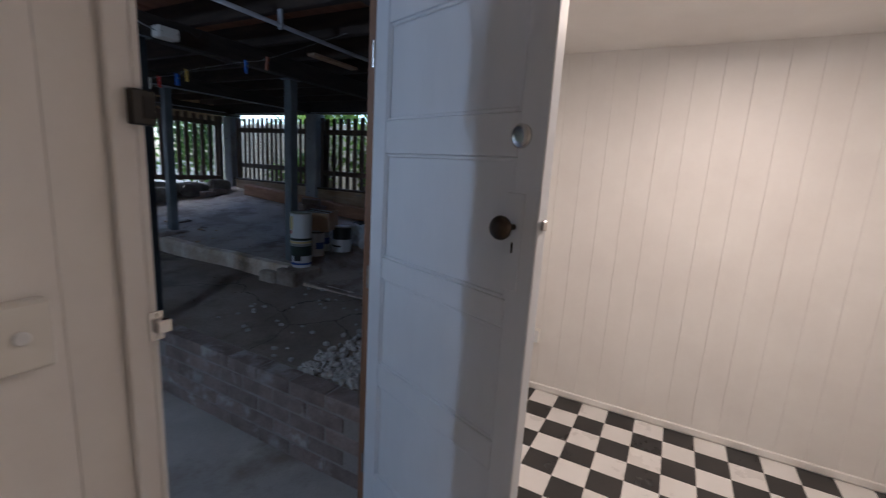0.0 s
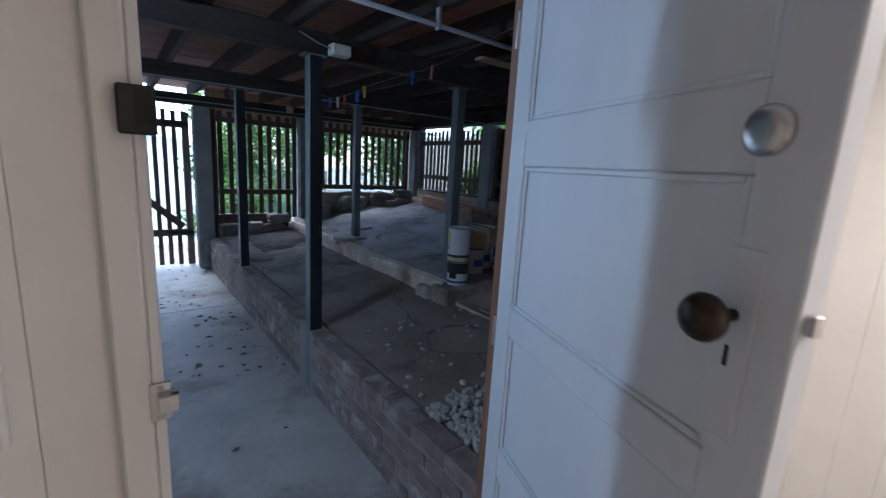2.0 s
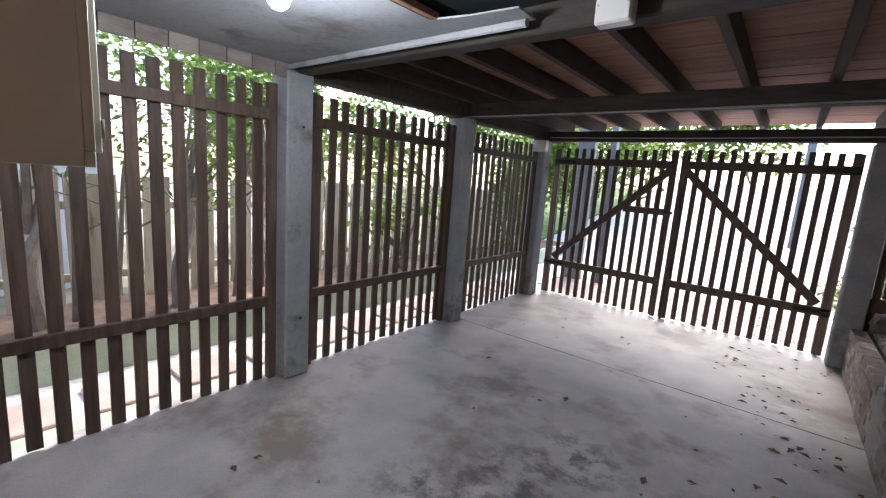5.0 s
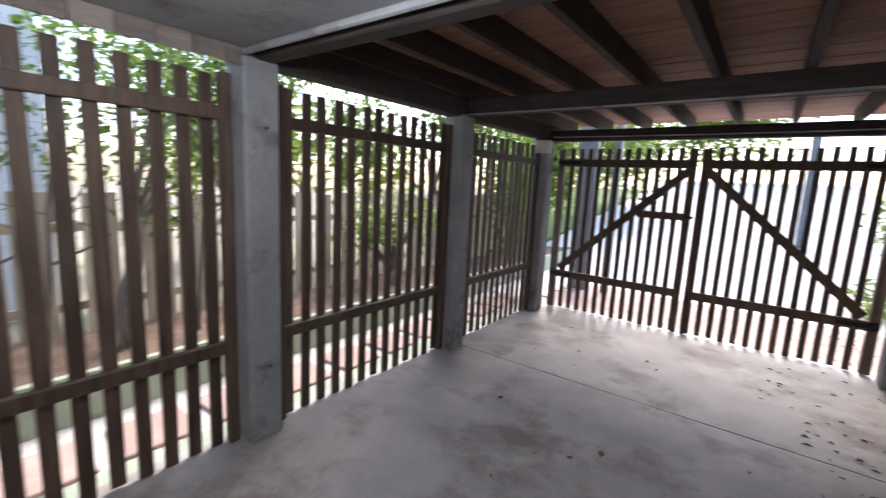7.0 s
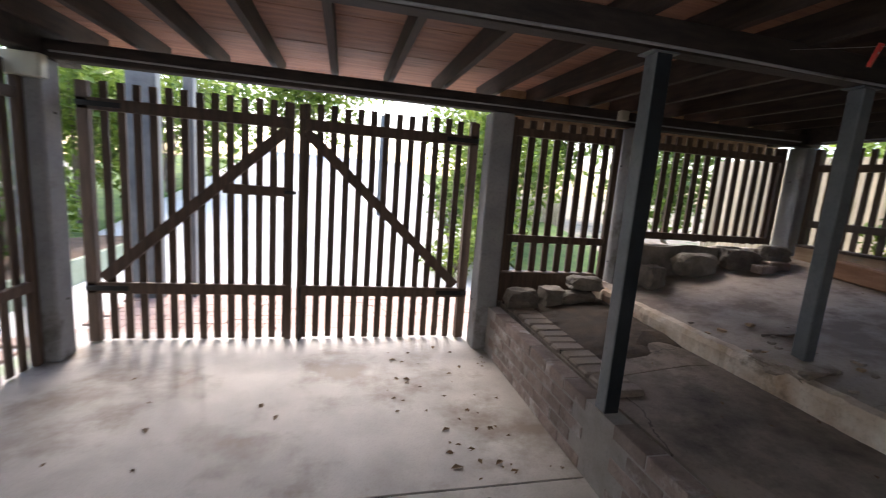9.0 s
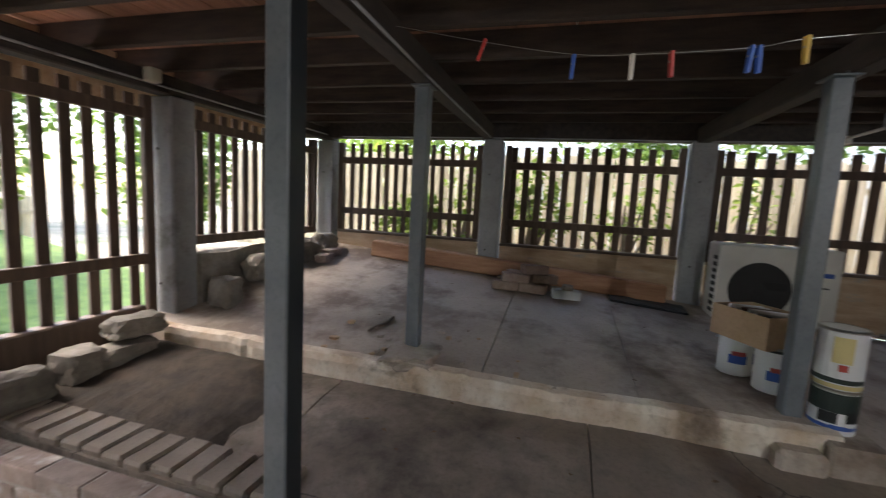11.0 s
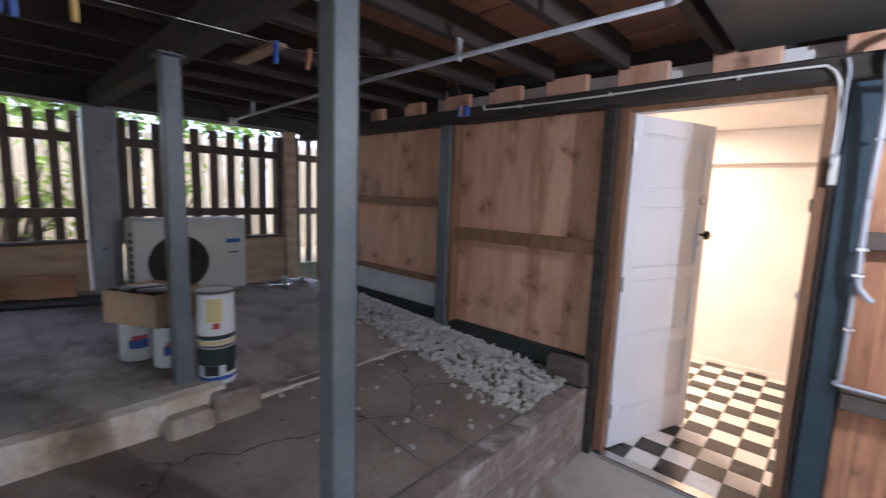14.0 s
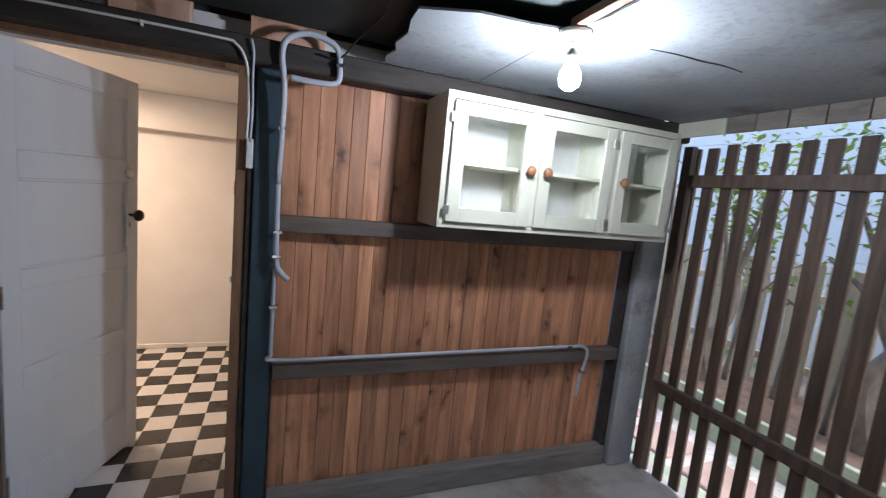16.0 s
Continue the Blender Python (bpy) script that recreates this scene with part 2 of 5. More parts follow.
M_PEBBLE = surf("white_pebble", (0.36, 0.34, 0.31), (0.60, 0.58, 0.55), 0.8, 30, 90, 0.2)
M_RETAIN = surf("weathered_retaining_board", (0.34, 0.22, 0.13), (0.56, 0.42, 0.29), 0.85, 3, 40, 0.4, stretch=(5, 1, 5), spots=(0.30, 0.29, 0.26), spot_scale=4, spot_at=0.6)
M_LOG = surf("weathered_red_timber", (0.32, 0.16, 0.09), (0.50, 0.285, 0.17), 0.8, 3, 45, 0.4, stretch=(7, 1, 7))
M_AC = surf("beige_unit_casing", (0.50, 0.49, 0.46), (0.60, 0.59, 0.55), 0.5, 4, 60, 0.05, fleck=0.05)
M_DARK = plain("dark_recess", (0.012, 0.012, 0.013), 0.7)
M_CARD = surf("cardboard", (0.38, 0.26, 0.16), (0.50, 0.36, 0.24), 0.85, 4, 60, 0.1)
M_CANWHITE = plain("white_label", (0.66, 0.68, 0.70), 0.35)
M_CANBLUE = plain("blue_label", (0.03, 0.09, 0.34), 0.35)
M_CANRED = plain("red_label", (0.42, 0.06, 0.05), 0.35)
M_CANBLACK = plain("black_label", (0.015, 0.018, 0.02), 0.35)
M_CANYEL = plain("yellow_label", (0.60, 0.51, 0.24), 0.35)
M_CANGREEN = plain("dark_green_label", (0.02, 0.035, 0.032), 0.35)
M_TIN = plain("bare_tin", (0.45, 0.45, 0.43), 0.3, 0.9)
M_GRASSY = surf("garden_mulch", (0.10, 0.065, 0.045), (0.24, 0.16, 0.11), 0.95, 7, 60, 0.9)
M_SOIL = surf("damp_soil", (0.028, 0.021, 0.016), (0.085, 0.062, 0.045), 0.95, 6, 50, 0.9)
M_GRAVEL = surf("pale_gravel", (0.42, 0.40, 0.37), (0.66, 0.64, 0.60), 0.9, 40, 120, 0.9)
M_PAVER = surf("pink_paver", (0.36, 0.25, 0.21), (0.48, 0.35, 0.30), 0.85, 5, 60, 0.3, vary=0.12)
M_LAWN = surf("lawn", (0.06, 0.12, 0.025), (0.16, 0.24, 0.06), 0.9, 4, 90, 0.9)
M_DRIVE = surf("pale_driveway", (0.60, 0.59, 0.57), (0.74, 0.73, 0.71), 0.85, 0.8, 40, 0.2)
M_EARTH = surf("garden_soil_and_litter", (0.16, 0.13, 0.09), (0.34, 0.29, 0.21), 0.95, 1.2, 20, 0.6, spots=(0.07, 0.12, 0.035), spot_scale=0.8, spot_at=0.52)
M_PALING = surf("cream_paling", (0.42, 0.35, 0.24), (0.61, 0.525, 0.39), 0.8, 3, 40, 0.25, stretch=(6, 6, 1), vary=0.26, spots=(0.22, 0.19, 0.13), spot_scale=2.0, spot_at=0.58)
M_WEATHER = surf("white_weatherboard", (0.62, 0.64, 0.64), (0.72, 0.74, 0.74), 0.6, 3, 40, 0.08, fleck=0.05)
M_BARK = surf("grey_bark", (0.12, 0.095, 0.075), (0.26, 0.22, 0.18), 0.9, 6, 40, 0.8, stretch=(3, 3, 1))
M_ROOF = surf("grey_metal_roof", (0.28, 0.29, 0.30), (0.36, 0.37, 0.38), 0.5, 2, 30, 0.1)
M_DRYLEAF = surf("dry_leaf", (0.08, 0.05, 0.03), (0.20, 0.13, 0.07), 0.9, 9, 60, 0.1)
M_SOLE = surf("dusty_sole_plate", (0.15, 0.13, 0.115), (0.27, 0.245, 0.22), 0.85, 3, 50, 0.3, stretch=(1.2, 9, 9), spots=(0.09, 0.07, 0.058), spot_scale=3, spot_at=0.6)
M_EAVE = surf("weathered_eave_board", (0.16, 0.135, 0.115), (0.30, 0.255, 0.22), 0.8, 4, 45, 0.3, stretch=(1, 1, 5), vary=0.22, spots=(0.11, 0.085, 0.065), spot_scale=3.5, spot_at=0.56)
M_EDGE = surf("mossy_edge_board", (0.30, 0.36, 0.26), (0.42, 0.48, 0.36), 0.9, 5, 60, 0.3)


def leaf_mat(name, dark, light):
    m = bpy.data.materials.new(name)
    m.use_nodes = True
    n, l = m.node_tree.nodes, m.node_tree.links
    b = n["Principled BSDF"]
    g, r = n.new("ShaderNodeNewGeometry"), n.new("ShaderNodeMix")
    r.data_type = "RGBA"
    r.inputs[6].default_value, r.inputs[7].default_value = (*dark, 1), (*light, 1)
    l.new(g.outputs["Random Per Island"], r.inputs[0])
    l.new(r.outputs[2], b.inputs["Base Color"])
    b.inputs["Roughness"].default_value = 0.5
    tr = n.new("ShaderNodeBsdfTranslucent")
    l.new(r.outputs[2], tr.inputs[0])
    mx = n.new("ShaderNodeMixShader")
    mx.inputs[0].default_value = 0.45
    l.new(b.outputs[0], mx.inputs[1])
    l.new(tr.outputs[0], mx.inputs[2])
    l.new(mx.outputs[0], n["Material Output"].inputs[0])
    return m


M_LEAF = leaf_mat("green_leaf", (0.06, 0.12, 0.025), (0.20, 0.31, 0.055))
M_LEAF2 = leaf_mat("yellow_green_leaf", (0.11, 0.19, 0.03), (0.30, 0.40, 0.08))

# ---- building helpers ----
WORLD = {}


def thing(name, at, label, category, group="", kind=""):
    e = new(name)
    e.location = at
    e.empty_display_size = 0.1
    WORLD[e.name] = Matrix.Translation(at)
    return tagged(e, label, category, group, kind)


def to_mesh(bm, name, smooth=False):
    me = bpy.data.meshes.new(name)
    bm.normal_update()
    bm.to_mesh(me)
    bm.free()
    if smooth:
        me.polygons.foreach_set("use_smooth", [True] * len(me.polygons))
    return me


def part(name, bm, material, parent=None, label="", m=None, smooth=False):
    """Links a bmesh (or a shared mesh) as one object at pose m, under a thing or a part."""
    me = to_mesh(bm, name, smooth) if isinstance(bm, bmesh.types.BMesh) else bm
    if material and not me.materials:
        me.materials.append(material)
    ob = new(name, me)
    m = m or Matrix()
    if parent:
        ob.parent = parent
        ob.matrix_parent_inverse = WORLD[parent.name].inverted()
    ob.matrix_basis = m
    WORLD[ob.name] = m
    if label:
        ob["label"] = label
    return ob


def structure(name, bm, material, label="", category=""):
    return tagged(part(name, bm, material), label, category, kind="structure")


def box(x0, x1, y0, y1, z0, z1, bevel=0.0, bm=None):
    """A box, bevelled if asked, added to bm."""
    bm = bm or bmesh.new()
    mid = Matrix.Translation(((x0 + x1) / 2, (y0 + y1) / 2, (z0 + z1) / 2))
    r = bmesh.ops.create_cube(bm, size=1, matrix=mid @ Matrix.Diagonal((abs(x1 - x0), abs(y1 - y0), abs(z1 - z0), 1)))
    if bevel:
        es = list({e for v in r["verts"] for e in v.link_edges})
        bmesh.ops.bevel(bm, geom=es, offset=bevel, segments=1, affect="EDGES")
    return bm


def bar(a, b, w, h, bevel=0.0, bm=None, up=(0, 0, 1)):
    """A straight bar from a to b, w across and h along up."""
    bm = bm or bmesh.new()
    a, b, up = Vector(a), Vector(b), Vector(up)
    d = (b - a).normalized()
    s = d.cross(up).normalized()
    u = s.cross(d)
    m = Matrix((s, d, u)).transposed().to_4x4()
    m.translation = (a + b) / 2
    r = bmesh.ops.create_cube(bm, size=1, matrix=m @ Matrix.Diagonal((w, (b - a).length, h, 1)))
    if bevel:
        bmesh.ops.bevel(bm, geom=list({e for v in r["verts"] for e in v.link_edges}), offset=bevel, segments=1, affect="EDGES")
    return bm


def tube(pts, radius, seg=8, bm=None):
    """A round tube along points; radius is one number or one a point."""
    bm = bm or bmesh.new()
    pts = [Vector(p) for p in pts]
    rad = radius if isinstance(radius, (list, tuple)) else [radius] * len(pts)
    rings, side = [], None
    for i, p in enumerate(pts):
        d = (pts[min(i + 1, len(pts) - 1)] - pts[max(i - 1, 0)]).normalized()
        if side is None:
            side = d.orthogonal().normalized()
        side = (side - d * side.dot(d)).normalized()
        o = d.cross(side)
        rings.append([bm.verts.new(p + rad[i] * (math.cos(a) * side + math.sin(a) * o)) for a in (2 * math.pi * k / seg for k in range(seg))])
    for r0, r1 in zip(rings, rings[1:]):
        for k in range(seg):
            bm.faces.new((r0[k], r0[(k + 1) % seg], r1[(k + 1) % seg], r1[k]))
    bm.faces.new(rings[0][::-1])
    bm.faces.new(rings[-1])
    return bm


def smooth_path(pts, steps=6):
    """Catmull-Rom points through pts."""
    p = [Vector(q) for q in pts]
    p = [2 * p[0] - p[1], *p, 2 * p[-1] - p[-2]]
    out = []
    for i in range(1, len(p) - 2):
        for k in range(steps):
            t = k / steps
            out.append(0.5 * ((2 * p[i]) + (p[i + 1] - p[i - 1]) * t + (2 * p[i - 1] - 5 * p[i] + 4 * p[i + 1] - p[i + 2]) * t * t
                              + (3 * p[i] - p[i - 1] - 3 * p[i + 1] + p[i + 2]) * t ** 3))
    return out + [p[-2]]


def lathe(profile, seg=24, m=None, bm=None):
    """A solid of revolution about z from (radius, z) pairs."""
    bm = bm or bmesh.new()
    m = m or Matrix()
    rings = [[bm.verts.new(m @ Vector((r * math.cos(a), r * math.sin(a), z))) for a in (2 * math.pi * k / seg for k in range(seg))] for r, z in profile]
    for r0, r1 in zip(rings, rings[1:]):
        for k in range(seg):
            bm.faces.new((r0[k], r0[(k + 1) % seg], r1[(k + 1) % seg], r1[k]))
    bm.faces.new(rings[0][::-1])
    bm.faces.new(rings[-1])
    return bm


def sheet_grid(x0, x1, y0, y1, step, height, drop, bm=None):
    """A block whose top follows height(x, y), with sides down to drop."""
    bm = bm or bmesh.new()
    nx, ny = max(1, round((x1 - x0) / step)), max(1, round((y1 - y0) / step))
    v = [[bm.verts.new((x0 + (x1 - x0) * i / nx, y0 + (y1 - y0) * j / ny, height(x0 + (x1 - x0) * i / nx, y0 + (y1 - y0) * j / ny))) for j in range(ny + 1)] for i in range(nx + 1)]
    for i in range(nx):
        for j in range(ny):
            bm.faces.new((v[i][j], v[i + 1][j], v[i + 1][j + 1], v[i][j + 1]))
    rim = [v[i][0] for i in range(nx + 1)] + [v[nx][j] for j in range(1, ny + 1)] + [v[i][ny] for i in range(nx - 1, -1, -1)] + [v[0][j] for j in range(ny - 1, 0, -1)]
    low = [bm.verts.new((p.co.x, p.co.y, drop)) for p in rim]
    for k in range(len(rim)):
        q = (k + 1) % len(rim)
        bm.faces.new((rim[k], low[k], low[q], rim[q]))
    bm.faces.new(low[::-1])
    return bm


def rock(size, seed, rough=0.18):
    """An uneven stone about the origin."""
    bm = bmesh.new()
    bmesh.ops.create_icosphere(bm, subdivisions=3, radius=1)
    for v in bm.verts:
        c = v.co
        k = max(abs(c.x), abs(c.y), abs(c.z))
        c = c.lerp(c / k * 0.85, 0.88)
        f = 1 + rough * noise.noise(c * 1.7 + Vector((seed * 7.1, 0, 0))) + 0.5 * rough * noise.noise(c * 4.5 + Vector((0, seed * 3.3, 0)))
        v.co = Vector((c.x * size[0] * f, c.y * size[1] * f, c.z * size[2] * f))
    return bm


def many(shape_v, shape_f, places, name, material, parent=None):
    """One mesh of many small copies: places are 4x4 matrices."""
    sv = np.array(shape_v)
    vs, fs = [], []
    for k, m in enumerate(places):
        a = np.array(m)
        vs.append(sv @ a[:3, :3].T + a[:3, 3])
        fs += [[i + k * len(sv) for i in f] for f in shape_f]
    me = bpy.data.meshes.new(name)
    me.from_pydata(np.concatenate(vs).tolist(), [], fs)
    return part(name, me, material, parent)


LEAF_V = [(0, 0, 0), (0.28, 0.45, 0.06), (0, 1, -0.05), (-0.28, 0.45, 0.06)]
LEAF_F = [(0, 1, 2), (0, 2, 3)]
BOX_V = [(x, y, z) for x in (-0.5, 0.5) for y in (-0.5, 0.5) for z in (-0.5, 0.5)]
BOX_F = [(0, 1, 3, 2), (4, 6, 7, 5), (0, 4, 5, 1), (2, 3, 7, 6), (0, 2, 6, 4), (1, 5, 7, 3)]
ICO_F, ICO_V = [], []
_b = bmesh.new()
bmesh.ops.create_icosphere(_b, subdivisions=1, radius=1)
_b.verts.index_update()
ICO_V = [tuple(v.co) for v in _b.verts]
ICO_F = [tuple(v.index for v in f.verts) for f in _b.faces]
_b.free()
rnd = random.Random(7)

# ---- the large structure ----
XL, XK, XS, XR = -2.47, 0.90, 1.99, 4.25      # left fence, kerb face, upper step, right fence
YG = 5.65                                       # line of the gate posts
ZC = 2.43                                       # underside of the floorboards


def upper_z(x, y):
    """Top of the upper slab, which rises towards the fence and the far corner."""
    k = max(0.0, x - XS) / 1.8
    z = 0.615 + k * (0.015 + 0.065 * (y - 0.9))
    low = max(0.0, min(1.0, (1.72 - y) / 0.06)) * max(0.0, 1 - max(0, x - 2.1) / 1.6)
    return z - 0.125 * low + 0.012 * noise.noise(Vector((x * 1.5, y * 1.5, 0)))


def terrace_z(x, y):
    return 0.415 + 0.02 * noise.noise(Vector((x * 1.3, y * 1.1, 4))) + 0.02 * max(0, (y - 3.8) / 2) + 0.06 * max(0.0, min(1.0, (x - 1.25) / 0.5))


carport = thing("floor_carport", (-0.8, 2.8, 0), "grey concrete carport slab with damp stains and a sawn joint", "floor", kind="structure")
part("slab_panel", box(-2.6, 0.95, 0.0, 3.819, -0.12, 0.0), M_SLAB, carport)
part("slab_panel", box(-2.6, 0.95, 3.833, 6.05, -0.12, 0.0), M_SLAB, carport)
part("joint_filler", box(-2.6, 0.95, 3.817, 3.835, -0.12, -0.008), M_DARK, carport)
terrace = thing("floor_terrace", (1.5, 2.8, 0.42), "dirty cracked concrete terrace behind the brick kerb", "floor", kind="structure")
for y0, y1 in ((0.0, 1.27), (1.276, 2.79), (2.797, 4.13), (4.138, 5.75)):
    part("slab_panel", sheet_grid(1.04, 2.12, y0, y1, 0.12, terrace_z, -0.1), M_TERRACE, terrace)
part("joint_filler", box(1.04, 2.1, 0.1, 5.7, 0.2, 0.375), M_DARK, terrace)
upper = thing("floor_upper", (3.2, 2.9, 0.6), "dusty raised concrete slab with worn edge", "floor", kind="structure")
for y0, y1 in ((-0.02, 1.70), (1.70, 2.556), (2.562, 3.346), (3.352, 5.8)):
    part("slab_panel", sheet_grid(XS + 0.035, 4.35, y0, y1, 0.1, upper_z, -0.1), M_UPPER, upper)


def riser(y0, y1, x, top):
    n = round((y1 - y0) / 0.04)
    bm = bmesh.new()
    rows = []
    for i in range(n + 1):
        y = y0 + (y1 - y0) * i / n
        w = 0.011 * noise.noise(Vector((y * 3, 0, 9))) + 0.013 * noise.noise(Vector((y * 17, 3, 9)))
        z = top(y) + 0.5 * w
        rows.append([bm.verts.new(p) for p in ((x + 0.06, y, z - 0.002), (x + w, y, z - 0.012), (x - 0.012 + w, y, z - 0.05), (x + 0.4 * w, y, 0.3), (x + 0.06, y, 0.3))])
    for a, b in zip(rows, rows[1:]):
        for k in range(4):
            bm.faces.new((a[k], a[k + 1], b[k + 1], b[k]))
    return bm


structure("step_edge", riser(1.76, 5.6, XS, lambda y: upper_z(XS + 0.06, y) + 0.006), M_RISER, "flaking whitewashed edge of the raised slab", "step")
structure("step_edge_low", riser(0.35, 1.66, XS + 0.03, lambda y: upper_z(XS + 0.09, y) + 0.004), M_RISER, "low whitewashed lip of the slab", "step")
structure("step_block", box(1.92, 2.22, 1.61, 1.83, 0.3, 0.60, 0.014), M_UPPER, "concrete footing under a steel post", "footing")
structure("step_block_low", box(1.90, 2.16, 1.835, 2.03, 0.3, 0.555, 0.02), M_UPPER, "low broken concrete piece beside the footing", "footing")

# left ground, driveway, far ground
structure("ground", sheet_grid(-60, 60, -40, 90, 5.0, lambda x, y: -0.10 + 0.5 * noise.noise(Vector((x * 0.03, y * 0.03, 0))) * min(1, max(0, abs(y - 3) - 12) / 20), -2), M_EARTH, "leaf-littered garden ground", "ground")


def drive_z(x, y):
    return -0.03 + max(0, y - 8.5) * 0.145


structure("lawn", sheet_grid(2.6, 5.0, 6.6, 20, 0.6, lambda x, y: drive_z(x, y) + 0.05 + 0.03 * noise.noise(Vector((x, y, 6))), -0.3), M_LAWN, "green lawn beside the driveway", "lawn")
structure("lawn_strip", sheet_grid(-7.5, -4.4, 9.0, 20, 0.6, lambda x, y: drive_z(x, y) + 0.05 + 0.03 * noise.noise(Vector((x, y, 6))), -0.3), M_LAWN, "green lawn strip beside the driveway", "lawn")
structure("driveway", sheet_grid(-4.4, 2.6, 6.05, 24, 0.6, drive_z, -0.4), M_DRIVE, "pale concrete driveway rising from the gate", "driveway")
structure("garden_bank", sheet_grid(4.45, 12, -12, 7.5, 0.5, lambda x, y: 0.72 + 0.06 * noise.noise(Vector((x, y, 2))), -0.3), M_EARTH, "raised garden beyond the batten fence", "garden")
structure("side_path", box(-3.45, -2.6, -8, 12, -0.2, -0.06), M_GRAVEL, "pale gravel side path", "path")
structure("garden_bed", sheet_grid(-4.6, -3.5, -8, 12, 0.3, lambda x, y: 0.19 + 0.05 * noise.noise(Vector((x * 2, y * 2, 5))), -0.3), M_GRASSY, "mulched garden bed beside the path", "garden bed")
structure("bed_edging", box(-3.5, -3.45, -8, 12, -0.2, 0.27, 0.006), M_EDGE, "grey timber edging of the garden bed", "edging")

# ---- the ceiling ----
bm = bmesh.new()
y = -2.8
while y < 6.4:
    w = 0.135
    box(-2.7, 4.5, y, y + w - 0.004, ZC + 0.004 * rnd.random(), ZC + 0.03, bm=bm)
    y += w
structure("ceiling_boards", bm, M_BOARDS, "red-brown underside of old floorboards", "ceiling")
bm = bmesh.new()
x = -2.33
while x < 4.4:
    box(x - 0.024, x + 0.024, 0.05 if x < 2.6 else -0.2, 6.2, 2.285 + 0.01 * rnd.random(), ZC + 0.002, 0.003, bm)
    x += 0.452
structure("ceiling_joists", bm, M_JOIST, "rough dark floor joists", "ceiling")
# unseen block for the house above, kept low to let more sky light in
structure("house_above", box(-2.75, 4.55, -3.0, 6.25, 2.47, 3.1), M_WEATHER, "unseen low block in place of the storey above, shutting out sky light", "house")


def beam(name, a, b, w, h, label):
    return structure(name, bar(a, b, w, h, 0.008), M_BEAM, label, "beam")


beam("beam_1", (-2.6, 1.80, 2.218), (4.4, 1.86, 2.218), 0.10, 0.135, "rough dark hardwood bearer on steel posts")
beam("beam_2", (-2.6, 3.79, 2.232), (4.4, 3.78, 2.232), 0.10, 0.135, "rough dark hardwood bearer on steel posts")
beam("beam_3", (-2.6, YG - 0.05, 2.19), (4.4, YG - 0.02, 2.195), 0.12, 0.125, "dark bearer over the gate")
beam("beam_4", (XL, 0.0, 2.245), (XL, 6.0, 2.245), 0.14, 0.20, "dark edge beam over the batten fence")
beam("beam_5", (XR, -0.2, 2.255), (XR, 6.0, 2.255), 0.12, 0.19, "dark edge beam over the batten fence")
beam("beam_6", (-2.5, 0.045, 2.145), (4.3, 0.045, 2.145), 0.11, 0.10, "dark wall plate over the timber wall")

# ---- posts ----


def concrete_post(x, y, z0, z1, w=0.2, label="grey painted concrete post with chipped base"):
    e = thing("concrete_post", (x, y, z0), label, "post", "concrete fence posts")
    part("shaft", box(x - w / 2, x + w / 2, y - w / 2, y + w / 2, z0, z1, 0.012), M_CONCPOST, e)
    for zz in (z0 + 0.45, z1 - 0.35):
        part("bolt", lathe([(0.009, 0), (0.009, 0.006), (0.005, 0.009)], 8, pose(x + (w / 2 if x < 0 else -w / 2), y + 0.02, zz, 0, 90 if x < 0 else -90)), M_BLACKMETAL, e)
    return e


concrete_post(-2.37, -0.02, 0, 2.10, 0.2)
concrete_post(XL, 1.78, 0, 2.16)
concrete_post(XL, 3.73, 0, 2.16)
concrete_post(XL, YG - 0.1, 0, 2.125)
concrete_post(0.89, YG, 0, 2.125)
concrete_post(2.26, YG, 0.4, 2.13)
concrete_post(XR, YG - 0.05, 0.6, 2.125)
concrete_post(XR, 3.72, 0.6, 2.16)
concrete_post(XR, 1.84, 0.6, 2.16)


def steel_post(x, y, z0, z1, dark_side=False):
    e = thing("steel_post", (x, y, z0), "square blue-grey painted steel post under a bearer", "post", "steel posts")
    w = 0.04
    if dark_side:
        part("shaft", box(x - w, x + w, y - w, y + w, z0, z1, 0.004), M_STEEL, e)
        # thin plate makes the -y face blue-black, the other faces stay blue-grey
        part("dark_face", box(x - w + 0.003, x + w, y - w - 0.004, y - w - 0.0002, z0, z1, 0.001), M_BLUEBLACK, e, "blue-black face on the wall side of the post")
    else:
        part("shaft", box(x - w, x + w, y - w, y + w, z0, z1, 0.006), M_STEEL, e)
    part("cap_plate", box(x - 0.07, x + 0.07, y - 0.055, y + 0.055, z1, z1 + 0.008, 0.002), M_STEEL, e)
    for sx in (-0.055, 0.055):
        part("bolt", lathe([(0.009, 0), (0.009, 0.008), (0.004, 0.012)], 6, pose(x + sx, y, z1 + 0.008)), M_STEEL, e)
    return e


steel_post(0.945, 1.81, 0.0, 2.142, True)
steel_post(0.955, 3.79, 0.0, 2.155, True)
steel_post(2.155, 1.895, 0.6, 2.142)
steel_post(2.21, 3.80, 0.615, 2.155)


# ---- batten fences ----
SLAT_MESH = {}


def slat_mesh(w, h, thick=0.022):
    key = (round(w, 3), round(h, 3), thick)
    if key not in SLAT_MESH:
        SLAT_MESH[key] = to_mesh(box(-thick / 2, thick / 2, -w / 2, w / 2, 0, h, 0.003), "slat")
        SLAT_MESH[key].materials.append(M_BATTEN)
    return SLAT_MESH[key]


